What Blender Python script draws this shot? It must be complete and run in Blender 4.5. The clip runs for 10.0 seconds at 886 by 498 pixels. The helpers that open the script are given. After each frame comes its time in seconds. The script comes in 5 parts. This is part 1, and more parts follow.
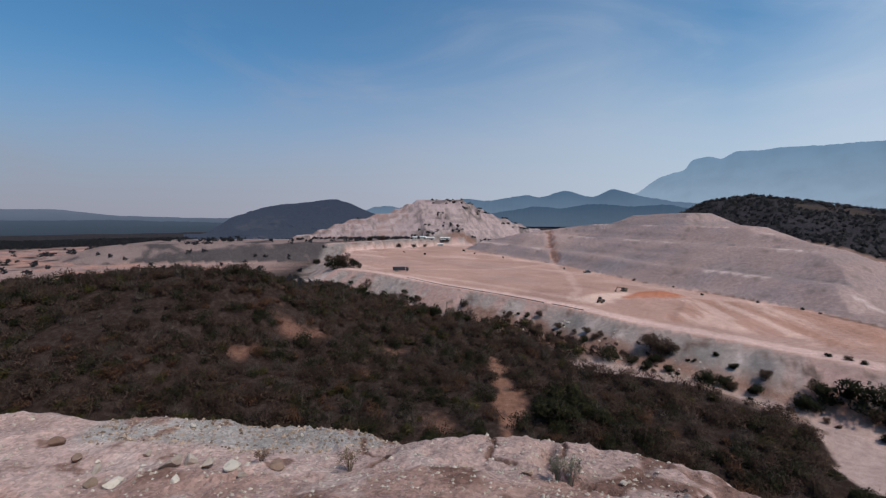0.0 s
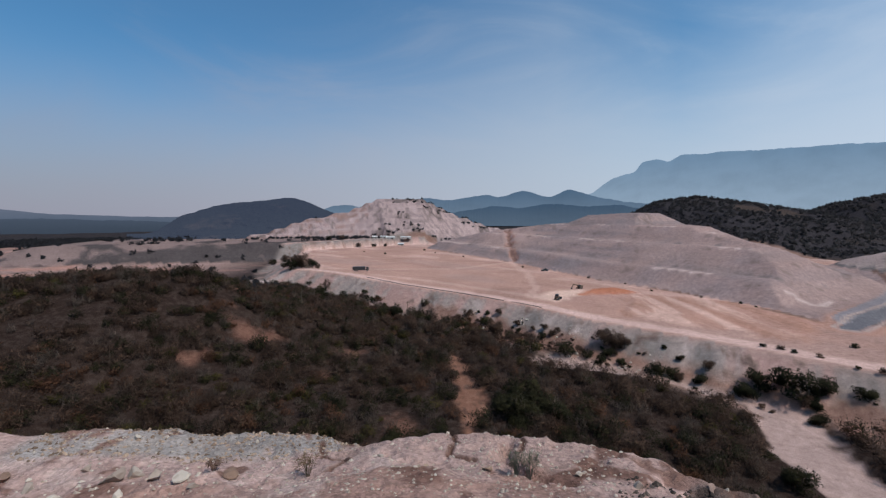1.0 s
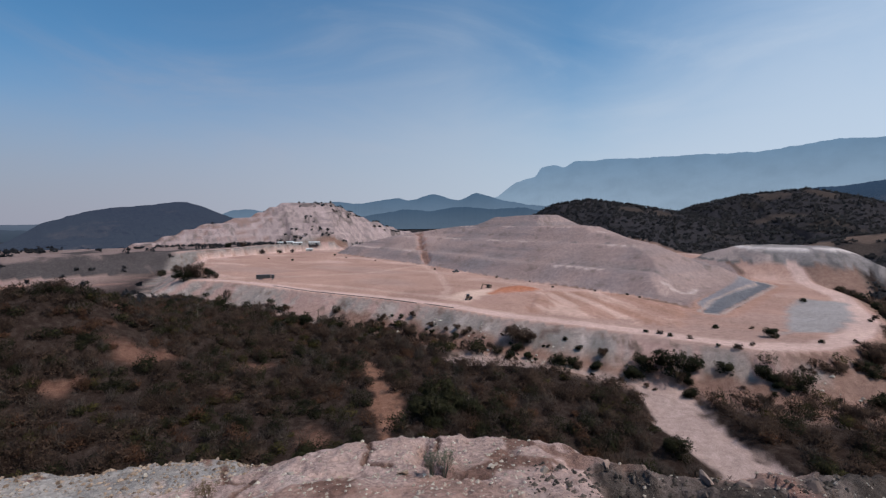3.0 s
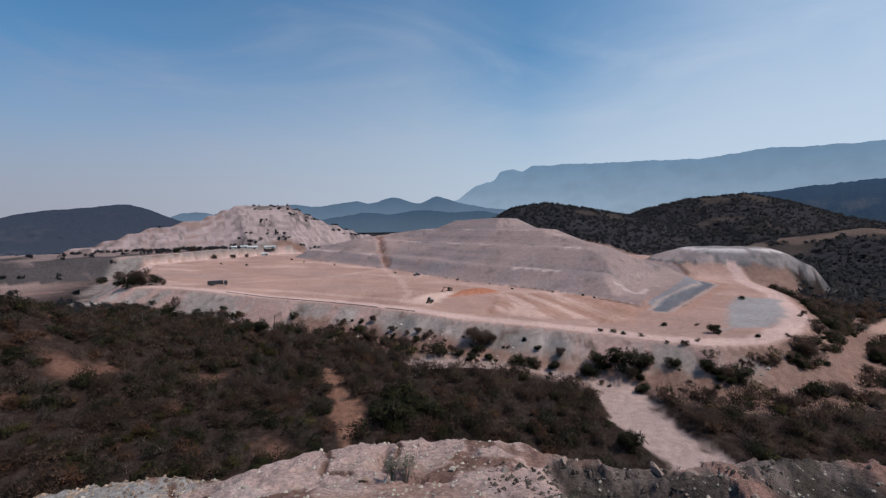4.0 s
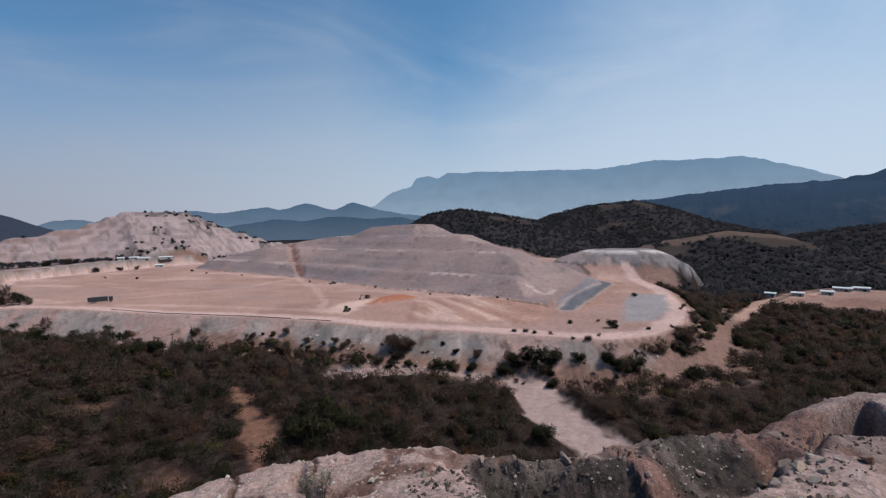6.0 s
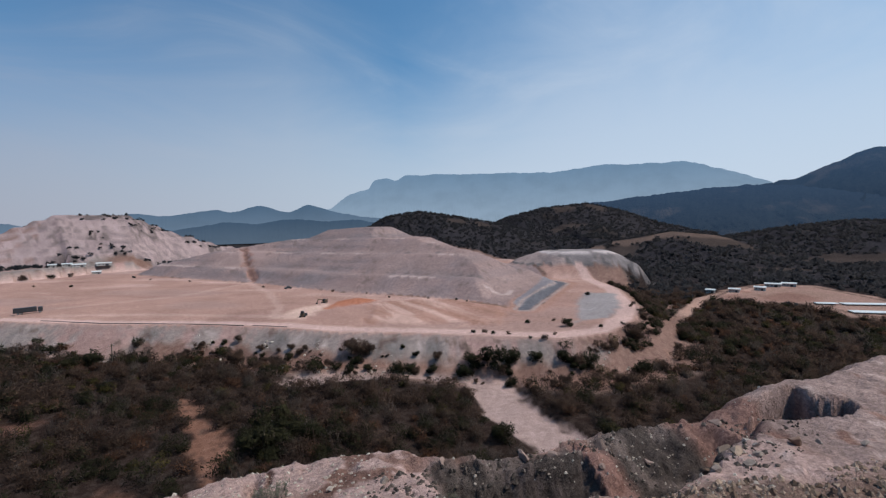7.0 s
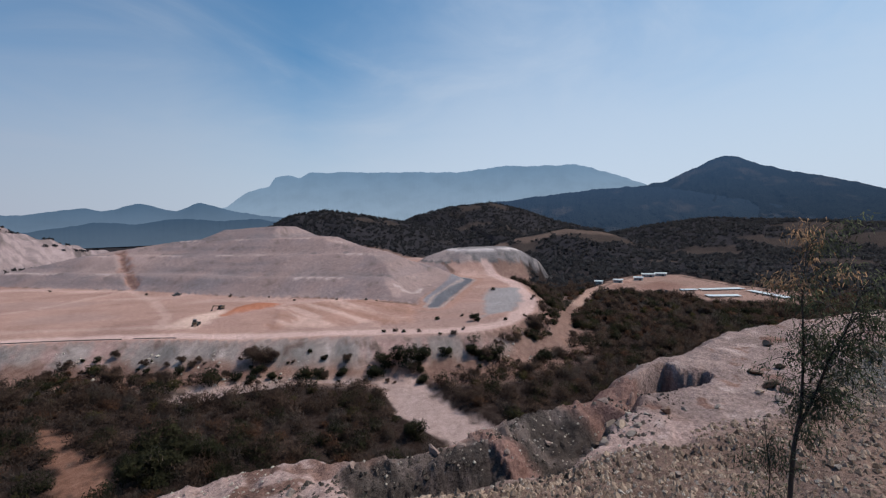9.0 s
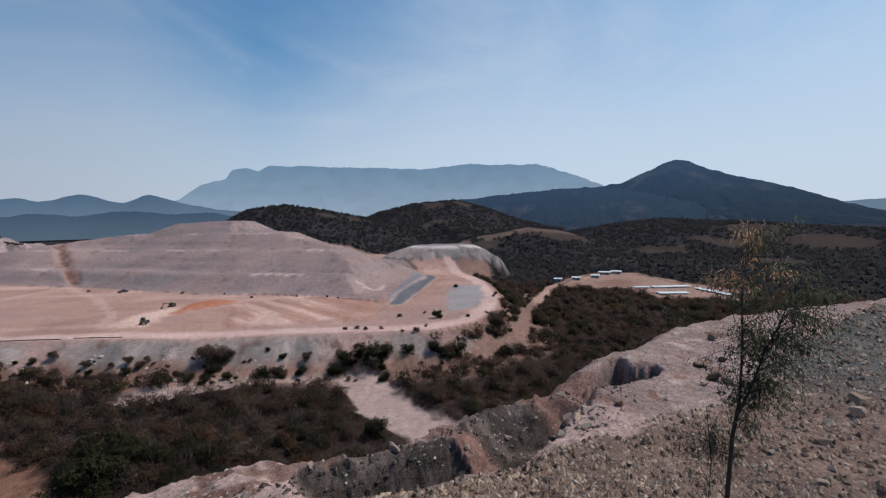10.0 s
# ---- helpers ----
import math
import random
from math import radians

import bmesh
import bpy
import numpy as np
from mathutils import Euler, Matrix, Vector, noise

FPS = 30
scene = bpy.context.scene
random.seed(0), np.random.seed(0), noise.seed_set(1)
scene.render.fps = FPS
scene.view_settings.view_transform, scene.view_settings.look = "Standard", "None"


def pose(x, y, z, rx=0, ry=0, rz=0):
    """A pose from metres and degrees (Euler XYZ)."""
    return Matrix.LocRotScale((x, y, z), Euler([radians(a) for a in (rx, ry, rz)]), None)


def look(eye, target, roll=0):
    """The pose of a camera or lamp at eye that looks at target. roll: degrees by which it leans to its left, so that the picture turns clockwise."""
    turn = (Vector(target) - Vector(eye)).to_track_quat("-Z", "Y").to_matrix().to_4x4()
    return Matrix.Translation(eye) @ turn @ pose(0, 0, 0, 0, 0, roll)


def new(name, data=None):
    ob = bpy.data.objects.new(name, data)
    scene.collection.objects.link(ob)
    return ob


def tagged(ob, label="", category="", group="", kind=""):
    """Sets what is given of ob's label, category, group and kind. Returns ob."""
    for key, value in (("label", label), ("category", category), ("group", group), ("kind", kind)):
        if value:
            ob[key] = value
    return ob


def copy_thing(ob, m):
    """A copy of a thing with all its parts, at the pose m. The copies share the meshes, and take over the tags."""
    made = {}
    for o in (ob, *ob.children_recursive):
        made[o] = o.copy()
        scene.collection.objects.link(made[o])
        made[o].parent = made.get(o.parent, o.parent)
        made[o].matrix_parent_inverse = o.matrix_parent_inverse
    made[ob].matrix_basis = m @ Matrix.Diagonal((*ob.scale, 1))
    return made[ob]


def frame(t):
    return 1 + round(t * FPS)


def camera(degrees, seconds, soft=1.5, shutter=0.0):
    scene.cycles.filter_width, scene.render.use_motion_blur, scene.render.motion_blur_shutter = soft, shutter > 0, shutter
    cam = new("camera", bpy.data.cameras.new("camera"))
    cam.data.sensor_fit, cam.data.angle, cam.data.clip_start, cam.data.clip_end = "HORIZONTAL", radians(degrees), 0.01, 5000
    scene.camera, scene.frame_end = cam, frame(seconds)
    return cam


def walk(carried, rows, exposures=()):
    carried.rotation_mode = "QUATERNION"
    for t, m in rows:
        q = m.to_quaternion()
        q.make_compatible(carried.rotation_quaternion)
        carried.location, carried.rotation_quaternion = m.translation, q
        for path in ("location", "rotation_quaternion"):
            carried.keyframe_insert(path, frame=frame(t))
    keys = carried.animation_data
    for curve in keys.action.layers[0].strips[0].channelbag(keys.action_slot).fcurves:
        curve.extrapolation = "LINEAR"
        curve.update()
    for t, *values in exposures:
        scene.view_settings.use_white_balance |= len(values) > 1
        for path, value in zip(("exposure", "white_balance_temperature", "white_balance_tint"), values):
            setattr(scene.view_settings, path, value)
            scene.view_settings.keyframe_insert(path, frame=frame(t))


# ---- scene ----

# ---------- camera: a person on the rim of a waste dump turns to the right ----------
LIFT = 50.0                      # the eye's height over the valley floor
cam = camera(91.43, 10.0, soft=1.3)
ARM = 0.22                       # the camera is held out in front of the body
# seconds, heading (to the right), pitch, lean
TURNS = [
    (0.0, 0.0, -4.0, 0.0), (0.5, 2.51, -4.16, -0.02), (1.0, 5.22, -4.09, -0.1), (1.5, 8.28, -3.95, 0.15),
    (2.0, 11.21, -3.93, 0.31), (2.5, 14.11, -3.86, 0.5), (4.0, 22.09, -3.33, 0.71), (4.5, 24.69, -3.2, 0.78),
    (5.0, 27.34, -3.02, 0.94), (5.5, 30.19, -2.85, 1.05), (7.0, 38.46, -2.51, 1.51), (7.5, 41.35, -2.6, 1.66),
    (8.0, 44.76, -2.87, 1.73), (8.5, 47.82, -2.98, 1.7), (9.0, 50.45, -3.02, 1.95), (9.5, 52.96, -3.24, 1.71),
    (10.0, 55.31, -3.54, 1.13),
]


def held(heading, pitch, lean):
    a = radians(heading)
    eye = pose(ARM * (math.sin(a) - math.sin(0.4)), ARM * (math.cos(a) - 1), LIFT)
    return eye @ pose(0, 0, 0, 0, 0, -heading) @ pose(0, 0, 0, 90 + pitch, 0, 0) @ pose(0, 0, 0, 0, 0, -lean)


walk(cam, [(t, held(h, p, r)) for t, h, p, r in TURNS], exposures=[(0.0, -0.16), (10.0, -0.16)])

# ---------- light ----------
SUN_EL, SUN_AZ = 57.0, 130.0     # azimuth clockwise from the first view's heading (+y)
sun = new("sun", bpy.data.lights.new("sun", "SUN"))
sun.data.energy, sun.data.angle, sun.data.color = 3.5, radians(0.6), (1.0, 0.93, 0.84)
sx, sy = math.sin(radians(SUN_AZ)), math.cos(radians(SUN_AZ))
sun.matrix_world = look((sx * 100, sy * 100, 100 * math.tan(radians(SUN_EL))), (0, 0, 0))

world = bpy.data.worlds.new("sky")
scene.world = world
world.use_nodes = True
wn, wl = world.node_tree.nodes, world.node_tree.links
wn.clear()


def wnode(kind, **kw):
    n = wn.new(kind)
    for k, v in kw.items():
        n.inputs[k].default_value = v
    return n


sky = wn.new("ShaderNodeTexSky")
sky.sky_type = "NISHITA"
sky.sun_disc = False
sky.sun_elevation, sky.sun_rotation = radians(SUN_EL), radians(SUN_AZ)
sky.altitude, sky.air_density, sky.dust_density, sky.ozone_density = 300, 1.0, 1.5, 2.0

out = wn.new("ShaderNodeOutputWorld")
bg = wnode("ShaderNodeBackground", Strength=0.1)
tc = wn.new("ShaderNodeTexCoord").outputs["Generated"]


def calc(op, a, b=None, clamp=False):
    n = wn.new("ShaderNodeMath")
    n.operation, n.use_clamp = op, clamp
    for i, v in enumerate((a, b)):
        if v is None:
            continue
        if isinstance(v, (int, float)):
            n.inputs[i].default_value = v
        else:
            wl.new(v, n.inputs[i])
    return n.outputs[0]


def step(v, lo, hi, a, b):
    n = wn.new("ShaderNodeMapRange")
    n.interpolation_type = "SMOOTHSTEP"
    for k, x in zip(("From Min", "From Max", "To Min", "To Max"), (lo, hi, a, b)):
        if isinstance(x, (int, float)):
            n.inputs[k].default_value = x
        else:
            wl.new(x, n.inputs[k])
    wl.new(v, n.inputs["Value"])
    return n.outputs[0]


def tone(a, b, fac, blend="MIX"):
    n = wn.new("ShaderNodeMix")
    n.data_type, n.blend_type = "RGBA", blend
    for k, v in (("A", a), ("B", b), ("Factor", fac)):
        if isinstance(v, tuple):
            n.inputs[k].default_value = (*v, 1)
        elif isinstance(v, float):
            n.inputs[k].default_value = v
        else:
            wl.new(v, n.inputs[k])
    return n.outputs["Result"]


# a veil of high haze with a clear notch in it, thickening towards the horizon, and thin cirrus streaks
sep = wn.new("ShaderNodeSeparateXYZ")
wl.new(tc, sep.inputs[0])
up = sep.outputs["Z"]
az = calc("ARCTAN2", sep.outputs["X"], sep.outputs["Y"])
mp = wn.new("ShaderNodeMapping")
mp.inputs["Scale"].default_value, mp.inputs["Rotation"].default_value = (1.0, 2.2, 4.0), (0.3, 0.35, 0.9)
wl.new(tc, mp.inputs["Vector"])
cl = wnode("ShaderNodeTexNoise", Scale=1.5, Detail=8.0, Roughness=0.6, Distortion=0.9)
wl.new(mp.outputs[0], cl.inputs["Vector"])
wisp = cl.outputs["Fac"]
notch = calc("ADD", calc("MULTIPLY", calc("ABSOLUTE", calc("SUBTRACT", az, 0.58)), 0.55), 0.27)
slope_left = calc("ADD", calc("MULTIPLY", calc("SUBTRACT", az, 0.3), 0.28), 0.39)
edge = calc("ADD", calc("MINIMUM", calc("MINIMUM", notch, slope_left), 0.5), calc("MULTIPLY", calc("SUBTRACT", wisp, 0.5), 0.3))
veil = step(calc("SUBTRACT", up, edge), -0.32, 0.2, 0.72, 0.1)
streak = step(wisp, 0.5, 0.85, 0.0, 0.22)
low = step(up, 0.0, 0.34, 0.88, 0.0)
thick = calc("SUBTRACT", 1.0, calc("MULTIPLY", calc("MULTIPLY", calc("SUBTRACT", 1.0, veil), calc("SUBTRACT", 1.0, low)), calc("SUBTRACT", 1.0, streak)), True)
clear = tone(sky.outputs[0], (0.42, 1.08, 1.36), 1.0, "MULTIPLY")
sunward = step(az, -0.9, 1.3, 0.64, 1.32)
hv = wn.new("ShaderNodeVectorMath")
hv.operation = "SCALE"
wl.new(tone((5.5, 5.45, 6.75), (4.85, 5.6, 6.7), step(az, -0.8, 0.6, 0.0, 1.0)), hv.inputs[0])
wl.new(sunward, hv.inputs["Scale"])
wl.new(tone(clear, hv.outputs[0], thick), bg.inputs["Color"])
wl.new(bg.outputs[0], out.inputs[0])

# ---------- materials ----------


def material(name, build):
    m = bpy.data.materials.new(name)
    m.use_nodes = True
    nt = m.node_tree
    b = nt.nodes["Principled BSDF"]
    build(nt, b)
    return m


def noise_node(nt, scale, detail=5.0, rough=0.6, vector=None):
    n = nt.nodes.new("ShaderNodeTexNoise")
    n.inputs["Scale"].default_value, n.inputs["Detail"].default_value, n.inputs["Roughness"].default_value = scale, detail, rough
    if vector:
        nt.links.new(vector, n.inputs["Vector"])
    return n


def ranged(nt, value, lo, hi, a=0.0, b=1.0):
    n = nt.nodes.new("ShaderNodeMapRange")
    n.inputs["From Min"].default_value, n.inputs["From Max"].default_value = lo, hi
    n.inputs["To Min"].default_value, n.inputs["To Max"].default_value = a, b
    nt.links.new(value, n.inputs["Value"])
    return n.outputs[0]


def mixed(nt, a, b, fac, blend="MIX"):
    n = nt.nodes.new("ShaderNodeMix")
    n.data_type, n.blend_type = "RGBA", blend
    for sock, v in (("A", a), ("B", b), ("Factor", fac)):
        if hasattr(v, "links"):
            nt.links.new(v, n.inputs[sock])
        elif sock == "Factor":
            n.inputs[sock].default_value = v
        else:
            n.inputs[sock].default_value = (*v, 1)
    return n.outputs["Result"]


def bumped(nt, bsdf, height, strength, distance):
    n = nt.nodes.new("ShaderNodeBump")
    n.inputs["Strength"].default_value, n.inputs["Distance"].default_value = strength, distance
    nt.links.new(height, n.inputs["Height"])
    nt.links.new(n.outputs[0], bsdf.inputs["Normal"])


def build_ground(nt, b):
    pos = nt.nodes.new("ShaderNodeNewGeometry").outputs["Position"]
    att = nt.nodes.new("ShaderNodeAttribute")
    att.attribute_name = "soil"
    fine = noise_node(nt, 9.0, 6, 0.7, pos).outputs["Fac"]
    mid = noise_node(nt, 0.55, 8, 0.68, pos).outputs["Fac"]
    big = noise_node(nt, 0.035, 6, 0.6, pos).outputs["Fac"]
    c = mixed(nt, att.outputs["Color"], (0.5, 0.42, 0.36), ranged(nt, mid, 0.45, 0.8, 0.0, 0.06))
    g1 = ranged(nt, mid, 0.25, 0.75, 0.72, 1.26)
    g2 = ranged(nt, big, 0.3, 0.7, 0.86, 1.14)
    g3 = ranged(nt, fine, 0.25, 0.75, 0.78, 1.2)
    mul = nt.nodes.new("ShaderNodeMath")
    mul.operation = "MULTIPLY"
    nt.links.new(g1, mul.inputs[0])
    nt.links.new(g2, mul.inputs[1])
    mul2 = nt.nodes.new("ShaderNodeMath")
    mul2.operation = "MULTIPLY"
    nt.links.new(mul.outputs[0], mul2.inputs[0])
    nt.links.new(g3, mul2.inputs[1])
    vm = nt.nodes.new("ShaderNodeVectorMath")
    vm.operation = "SCALE"
    nt.links.new(c, vm.inputs[0])
    nt.links.new(mul2.outputs[0], vm.inputs["Scale"])
    # pebbles and crumbs, each with its own tone
    crumb = nt.nodes.new("ShaderNodeTexVoronoi")
    crumb.inputs["Scale"].default_value = 13.0
    nt.links.new(pos, crumb.inputs["Vector"])
    cs = nt.nodes.new("ShaderNodeSeparateColor")
    nt.links.new(crumb.outputs["Color"], cs.inputs[0])
    vm2 = nt.nodes.new("ShaderNodeVectorMath")
    vm2.operation = "SCALE"
    nt.links.new(vm.outputs[0], vm2.inputs[0])
    nt.links.new(ranged(nt, cs.outputs[0], 0.0, 1.0, 0.78, 1.22), vm2.inputs["Scale"])
    nt.links.new(vm2.outputs[0], b.inputs["Base Color"])
    b.inputs["Roughness"].default_value = 1.0
    b.inputs["Specular IOR Level"].default_value = 0.0
    grit = nt.nodes.new("ShaderNodeMath")
    grit.operation = "MULTIPLY_ADD"
    nt.links.new(fine, grit.inputs[0])
    grit.inputs[1].default_value = 0.3
    nt.links.new(mid, grit.inputs[2])
    bumped(nt, b, grit.outputs[0], 0.8, 0.28)


GROUND = material("bare_earth", build_ground)


def leafy(name, dark, light, rough=0.75, depth=1.0, crown=0.4, mass=0.8):
    def build(nt, b):
        geo = nt.nodes.new("ShaderNodeNewGeometry")
        pos = geo.outputs["Position"]
        patch = ranged(nt, noise_node(nt, 0.09, 4, 0.6, pos).outputs["Fac"], 0.35, 0.65)
        rnd = geo.outputs["Random Per Island"]
        c = mixed(nt, dark, light, ranged(nt, rnd, 0, 1, 0.15, 0.75))
        # light falls on a crown as on a rounded mass
        att = nt.nodes.new("ShaderNodeAttribute")
        att.attribute_name = "outward"
        turn = nt.nodes.new("ShaderNodeVectorTransform")
        turn.vector_type, turn.convert_from, turn.convert_to = "NORMAL", "OBJECT", "WORLD"
        lifted = nt.nodes.new("ShaderNodeVectorMath")
        lifted.inputs[1].default_value = (0, 0, crown)
        nt.links.new(att.outputs["Vector"], lifted.inputs[0])
        nt.links.new(lifted.outputs[0], turn.inputs[0])
        blend = nt.nodes.new("ShaderNodeMix")
        blend.data_type = "VECTOR"
        blend.inputs["Factor"].default_value = mass
        nt.links.new(geo.outputs["Normal"], blend.inputs["A"])
        nt.links.new(turn.outputs[0], blend.inputs["B"])
        nt.links.new(blend.outputs["Result"], b.inputs["Normal"])
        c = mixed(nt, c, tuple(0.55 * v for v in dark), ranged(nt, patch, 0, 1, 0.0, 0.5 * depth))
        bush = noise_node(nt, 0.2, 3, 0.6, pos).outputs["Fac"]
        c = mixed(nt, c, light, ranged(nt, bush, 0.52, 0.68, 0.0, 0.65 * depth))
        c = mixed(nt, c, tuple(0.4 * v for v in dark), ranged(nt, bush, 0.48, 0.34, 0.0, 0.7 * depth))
        nt.links.new(c, b.inputs["Base Color"])
        b.inputs["Roughness"].default_value = rough
        b.inputs["Specular IOR Level"].default_value = 0.1
        # thin leaves and twigs let the light through
        back = nt.nodes.new("ShaderNodeBsdfTranslucent")
        away = nt.nodes.new("ShaderNodeVectorMath")
        away.operation = "SCALE"
        away.inputs["Scale"].default_value = -1.0
        nt.links.new(blend.outputs["Result"], away.inputs[0])
        nt.links.new(away.outputs[0], back.inputs["Normal"])
        nt.links.new(c, back.inputs["Color"])
        both = nt.nodes.new("ShaderNodeMixShader")
        both.inputs[0].default_value = 0.45
        nt.links.new(b.outputs[0], both.inputs[1])
        nt.links.new(back.outputs[0], both.inputs[2])
        nt.links.new(both.outputs[0], nt.nodes["Material Output"].inputs["Surface"])
    return material(name, build)


DRY_LEAF = leafy("dry_scrub", (0.044, 0.028, 0.022), (0.155, 0.098, 0.074), depth=0.8)
RUST_LEAF = leafy("rusty_scrub", (0.06, 0.03, 0.02), (0.18, 0.09, 0.056), depth=0.6)
GREY_TWIG = leafy("grey_twigs", (0.06, 0.045, 0.038), (0.18, 0.138, 0.116), depth=0.5)
OLIVE_LEAF = leafy("olive_scrub", (0.03, 0.027, 0.011), (0.11, 0.088, 0.03), depth=0.7)
GREEN_LEAF = leafy("scrub_green", (0.016, 0.018, 0.01), (0.055, 0.05, 0.025))
# the far crowns' bluish tint has some haze painted into it
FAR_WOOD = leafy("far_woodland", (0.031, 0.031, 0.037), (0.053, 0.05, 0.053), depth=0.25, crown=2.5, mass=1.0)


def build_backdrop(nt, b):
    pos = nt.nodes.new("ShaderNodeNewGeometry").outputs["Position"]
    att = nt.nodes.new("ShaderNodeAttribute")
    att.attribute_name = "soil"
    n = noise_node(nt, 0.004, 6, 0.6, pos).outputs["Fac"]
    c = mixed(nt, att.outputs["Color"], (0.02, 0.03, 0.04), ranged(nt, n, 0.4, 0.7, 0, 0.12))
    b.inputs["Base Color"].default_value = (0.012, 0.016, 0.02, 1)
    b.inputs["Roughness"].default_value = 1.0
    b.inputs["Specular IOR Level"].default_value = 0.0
    # painted haze: the blue of the distance is emitted, not lit
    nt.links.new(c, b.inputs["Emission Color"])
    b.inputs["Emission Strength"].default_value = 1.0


DISTANCE = material("hazy_distance", build_backdrop)


def build_hill_woods(nt, b):
    pos = nt.nodes.new("ShaderNodeNewGeometry").outputs["Position"]
    att = nt.nodes.new("ShaderNodeAttribute")
    att.attribute_name = "soil"
    crowns = noise_node(nt, 0.12, 4, 0.7, pos).outputs["Fac"]
    stands = noise_node(nt, 0.012, 6, 0.65, pos).outputs["Fac"]
    bare = noise_node(nt, 0.007, 5, 0.6, pos).outputs["Fac"]
    c = mixed(nt, (0.003, 0.004, 0.005), (0.014, 0.015, 0.015), ranged(nt, crowns, 0.35, 0.68))
    c = mixed(nt, c, (0.012, 0.014, 0.014), ranged(nt, stands, 0.42, 0.62, 0.0, 0.7))
    c = mixed(nt, c, (0.07, 0.05, 0.038), ranged(nt, bare, 0.56, 0.68, 0.0, 0.55))
    nt.links.new(c, b.inputs["Base Color"])
    b.inputs["Roughness"].default_value = 1.0
    b.inputs["Specular IOR Level"].default_value = 0.0
    bumped(nt, b, crowns, 1.0, 6.0)
    # haze put into the emission colour, so that the distance glows a little
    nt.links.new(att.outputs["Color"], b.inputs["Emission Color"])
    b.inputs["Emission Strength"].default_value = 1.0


HILL_WOODS = material("hazy_woods", build_hill_woods)

# ---------- the lie of the land (heights below are relative to the eye) ----------


def polar(az, d):
    return d * math.sin(radians(az)), d * math.cos(radians(az))


def rough(x, y, size, octaves=4, seed=0.0, gain=0.5):
    """Smooth value noise in -1..1, summed over octaves."""
    total, amp, norm = np.zeros_like(x), 1.0, 0.0
    for o in range(octaves):
        u, v = x / size + 17.3 * o + seed, y / size - 9.1 * o + 2.7 * seed
        iu, iv = np.floor(u), np.floor(v)
        fu, fv = u - iu, v - iv
        fu, fv = fu * fu * (3 - 2 * fu), fv * fv * (3 - 2 * fv)

        def h(a, b):
            s = np.sin(a * 127.1 + b * 311.7) * 43758.5453
            return 2 * (s - np.floor(s)) - 1
        total += amp * ((h(iu, iv) * (1 - fu) + h(iu + 1, iv) * fu) * (1 - fv) + (h(iu, iv + 1) * (1 - fu) + h(iu + 1, iv + 1) * fu) * fv)
        norm += amp
        amp, size = amp * gain, size / 2.1
    return total / norm


def along(x, y, pts, closed=False):
    """Distance to a line of points, side (+ to the left of its run), and place along it from 0 to the last index."""
    pts = [np.array(p, float) for p in pts]
    pairs = list(zip(pts, pts[1:] + pts[:1])) if closed else list(zip(pts, pts[1:]))
    best, side, where = np.full(x.shape, 1e9), np.zeros(x.shape), np.zeros(x.shape)
    for i, (a, b) in enumerate(pairs):
        ex, ey = b[0] - a[0], b[1] - a[1]
        f = np.clip(((x - a[0]) * ex + (y - a[1]) * ey) / (ex * ex + ey * ey), 0, 1)
        d = np.hypot(x - a[0] - f * ex, y - a[1] - f * ey)
        near = d < best - 1e-9
        best = np.where(near, d, best)
        side = np.where(near, np.sign(ex * (y - a[1]) - ey * (x - a[0])), side)
        where = np.where(near, i + f, where)
    return best, side, where


def inside(x, y, pts):
    """Signed distance to a closed outline, positive inside."""
    hit = np.zeros(x.shape, bool)
    for (ax, ay), (bx, by) in zip(pts, pts[1:] + pts[:1]):
        if ay != by:
            hit ^= ((ay > y) != (by > y)) & (x < (bx - ax) * (y - ay) / (by - ay) + ax)
    d = along(x, y, pts, True)[0]
    return np.where(hit, d, -d)


def smooth(v, a, b):
    f = np.clip((v - a) / (b - a), 0, 1)
    return f * f * (3 - 2 * f)


def ridge(x, y, line, slope, wave=0.0, seed=0.0):
    """A hill with its crest along (azimuth, distance, height) points."""
    pts = [polar(a, d) for a, d, _ in line]
    dist, _, where = along(x, y, pts)
    top = np.interp(where, range(len(line)), [h for _, _, h in line])
    dist = dist * (1 + 0.25 * rough(x, y, 160, 3, seed)) if wave else dist
    return top - slope * np.sqrt(dist * dist + 400) + slope * 20 + wave * rough(x, y, 90, 4, seed) * np.clip(dist / 60, 0, 1)


CREST = [(-80, 22), (-30, 15), (-13.6, 12.9), (-8, 12.8), (-4.3, 12.4), (-2.3, 12.1), (-1, 11.1), (0.9, 11.6), (2.4, 11.5), (4.6, 10.6),
         (6.3, 9.3), (6.9, 8.3), (9.5, 7.4), (13.6, 5.9), (20, 4.5), (27, 2.8), (34, -1), (43, -8), (90, -60), (60, -120), (-80, -120)]
WINDROW = [(-9.0, 12.0), (-6.5, 11.9), (-4.0, 11.7), (-2.2, 11.6)]
GULLY = [(4.95, 6.6), (6.25, 6.1), (7.6, 5.45), (8.9, 4.75), (10.4, 4.6), (12.4, 4.75), (14.6, 4.45)]
SINK = [(14.7, 4.35), (15.9, 3.35), (17.0, 2.6), (18.4, 2.15), (18.9, 2.7), (18.4, 3.5), (18.9, 4.1), (17.2, 4.45)]
RILL = [(2.5, 10.3), (2.1, 9.4), (2.7, 8.4)]
CRACKS = [[(1.1, 11.3), (1.3, 10.4), (1.0, 9.7), (1.5, 9.2)], [(2.9, 11.2), (3.0, 10.3), (2.6, 9.6)], [(-2.2, 11.2), (-2.0, 10.2), (-1.4, 9.6), (-1.7, 9.0)]]
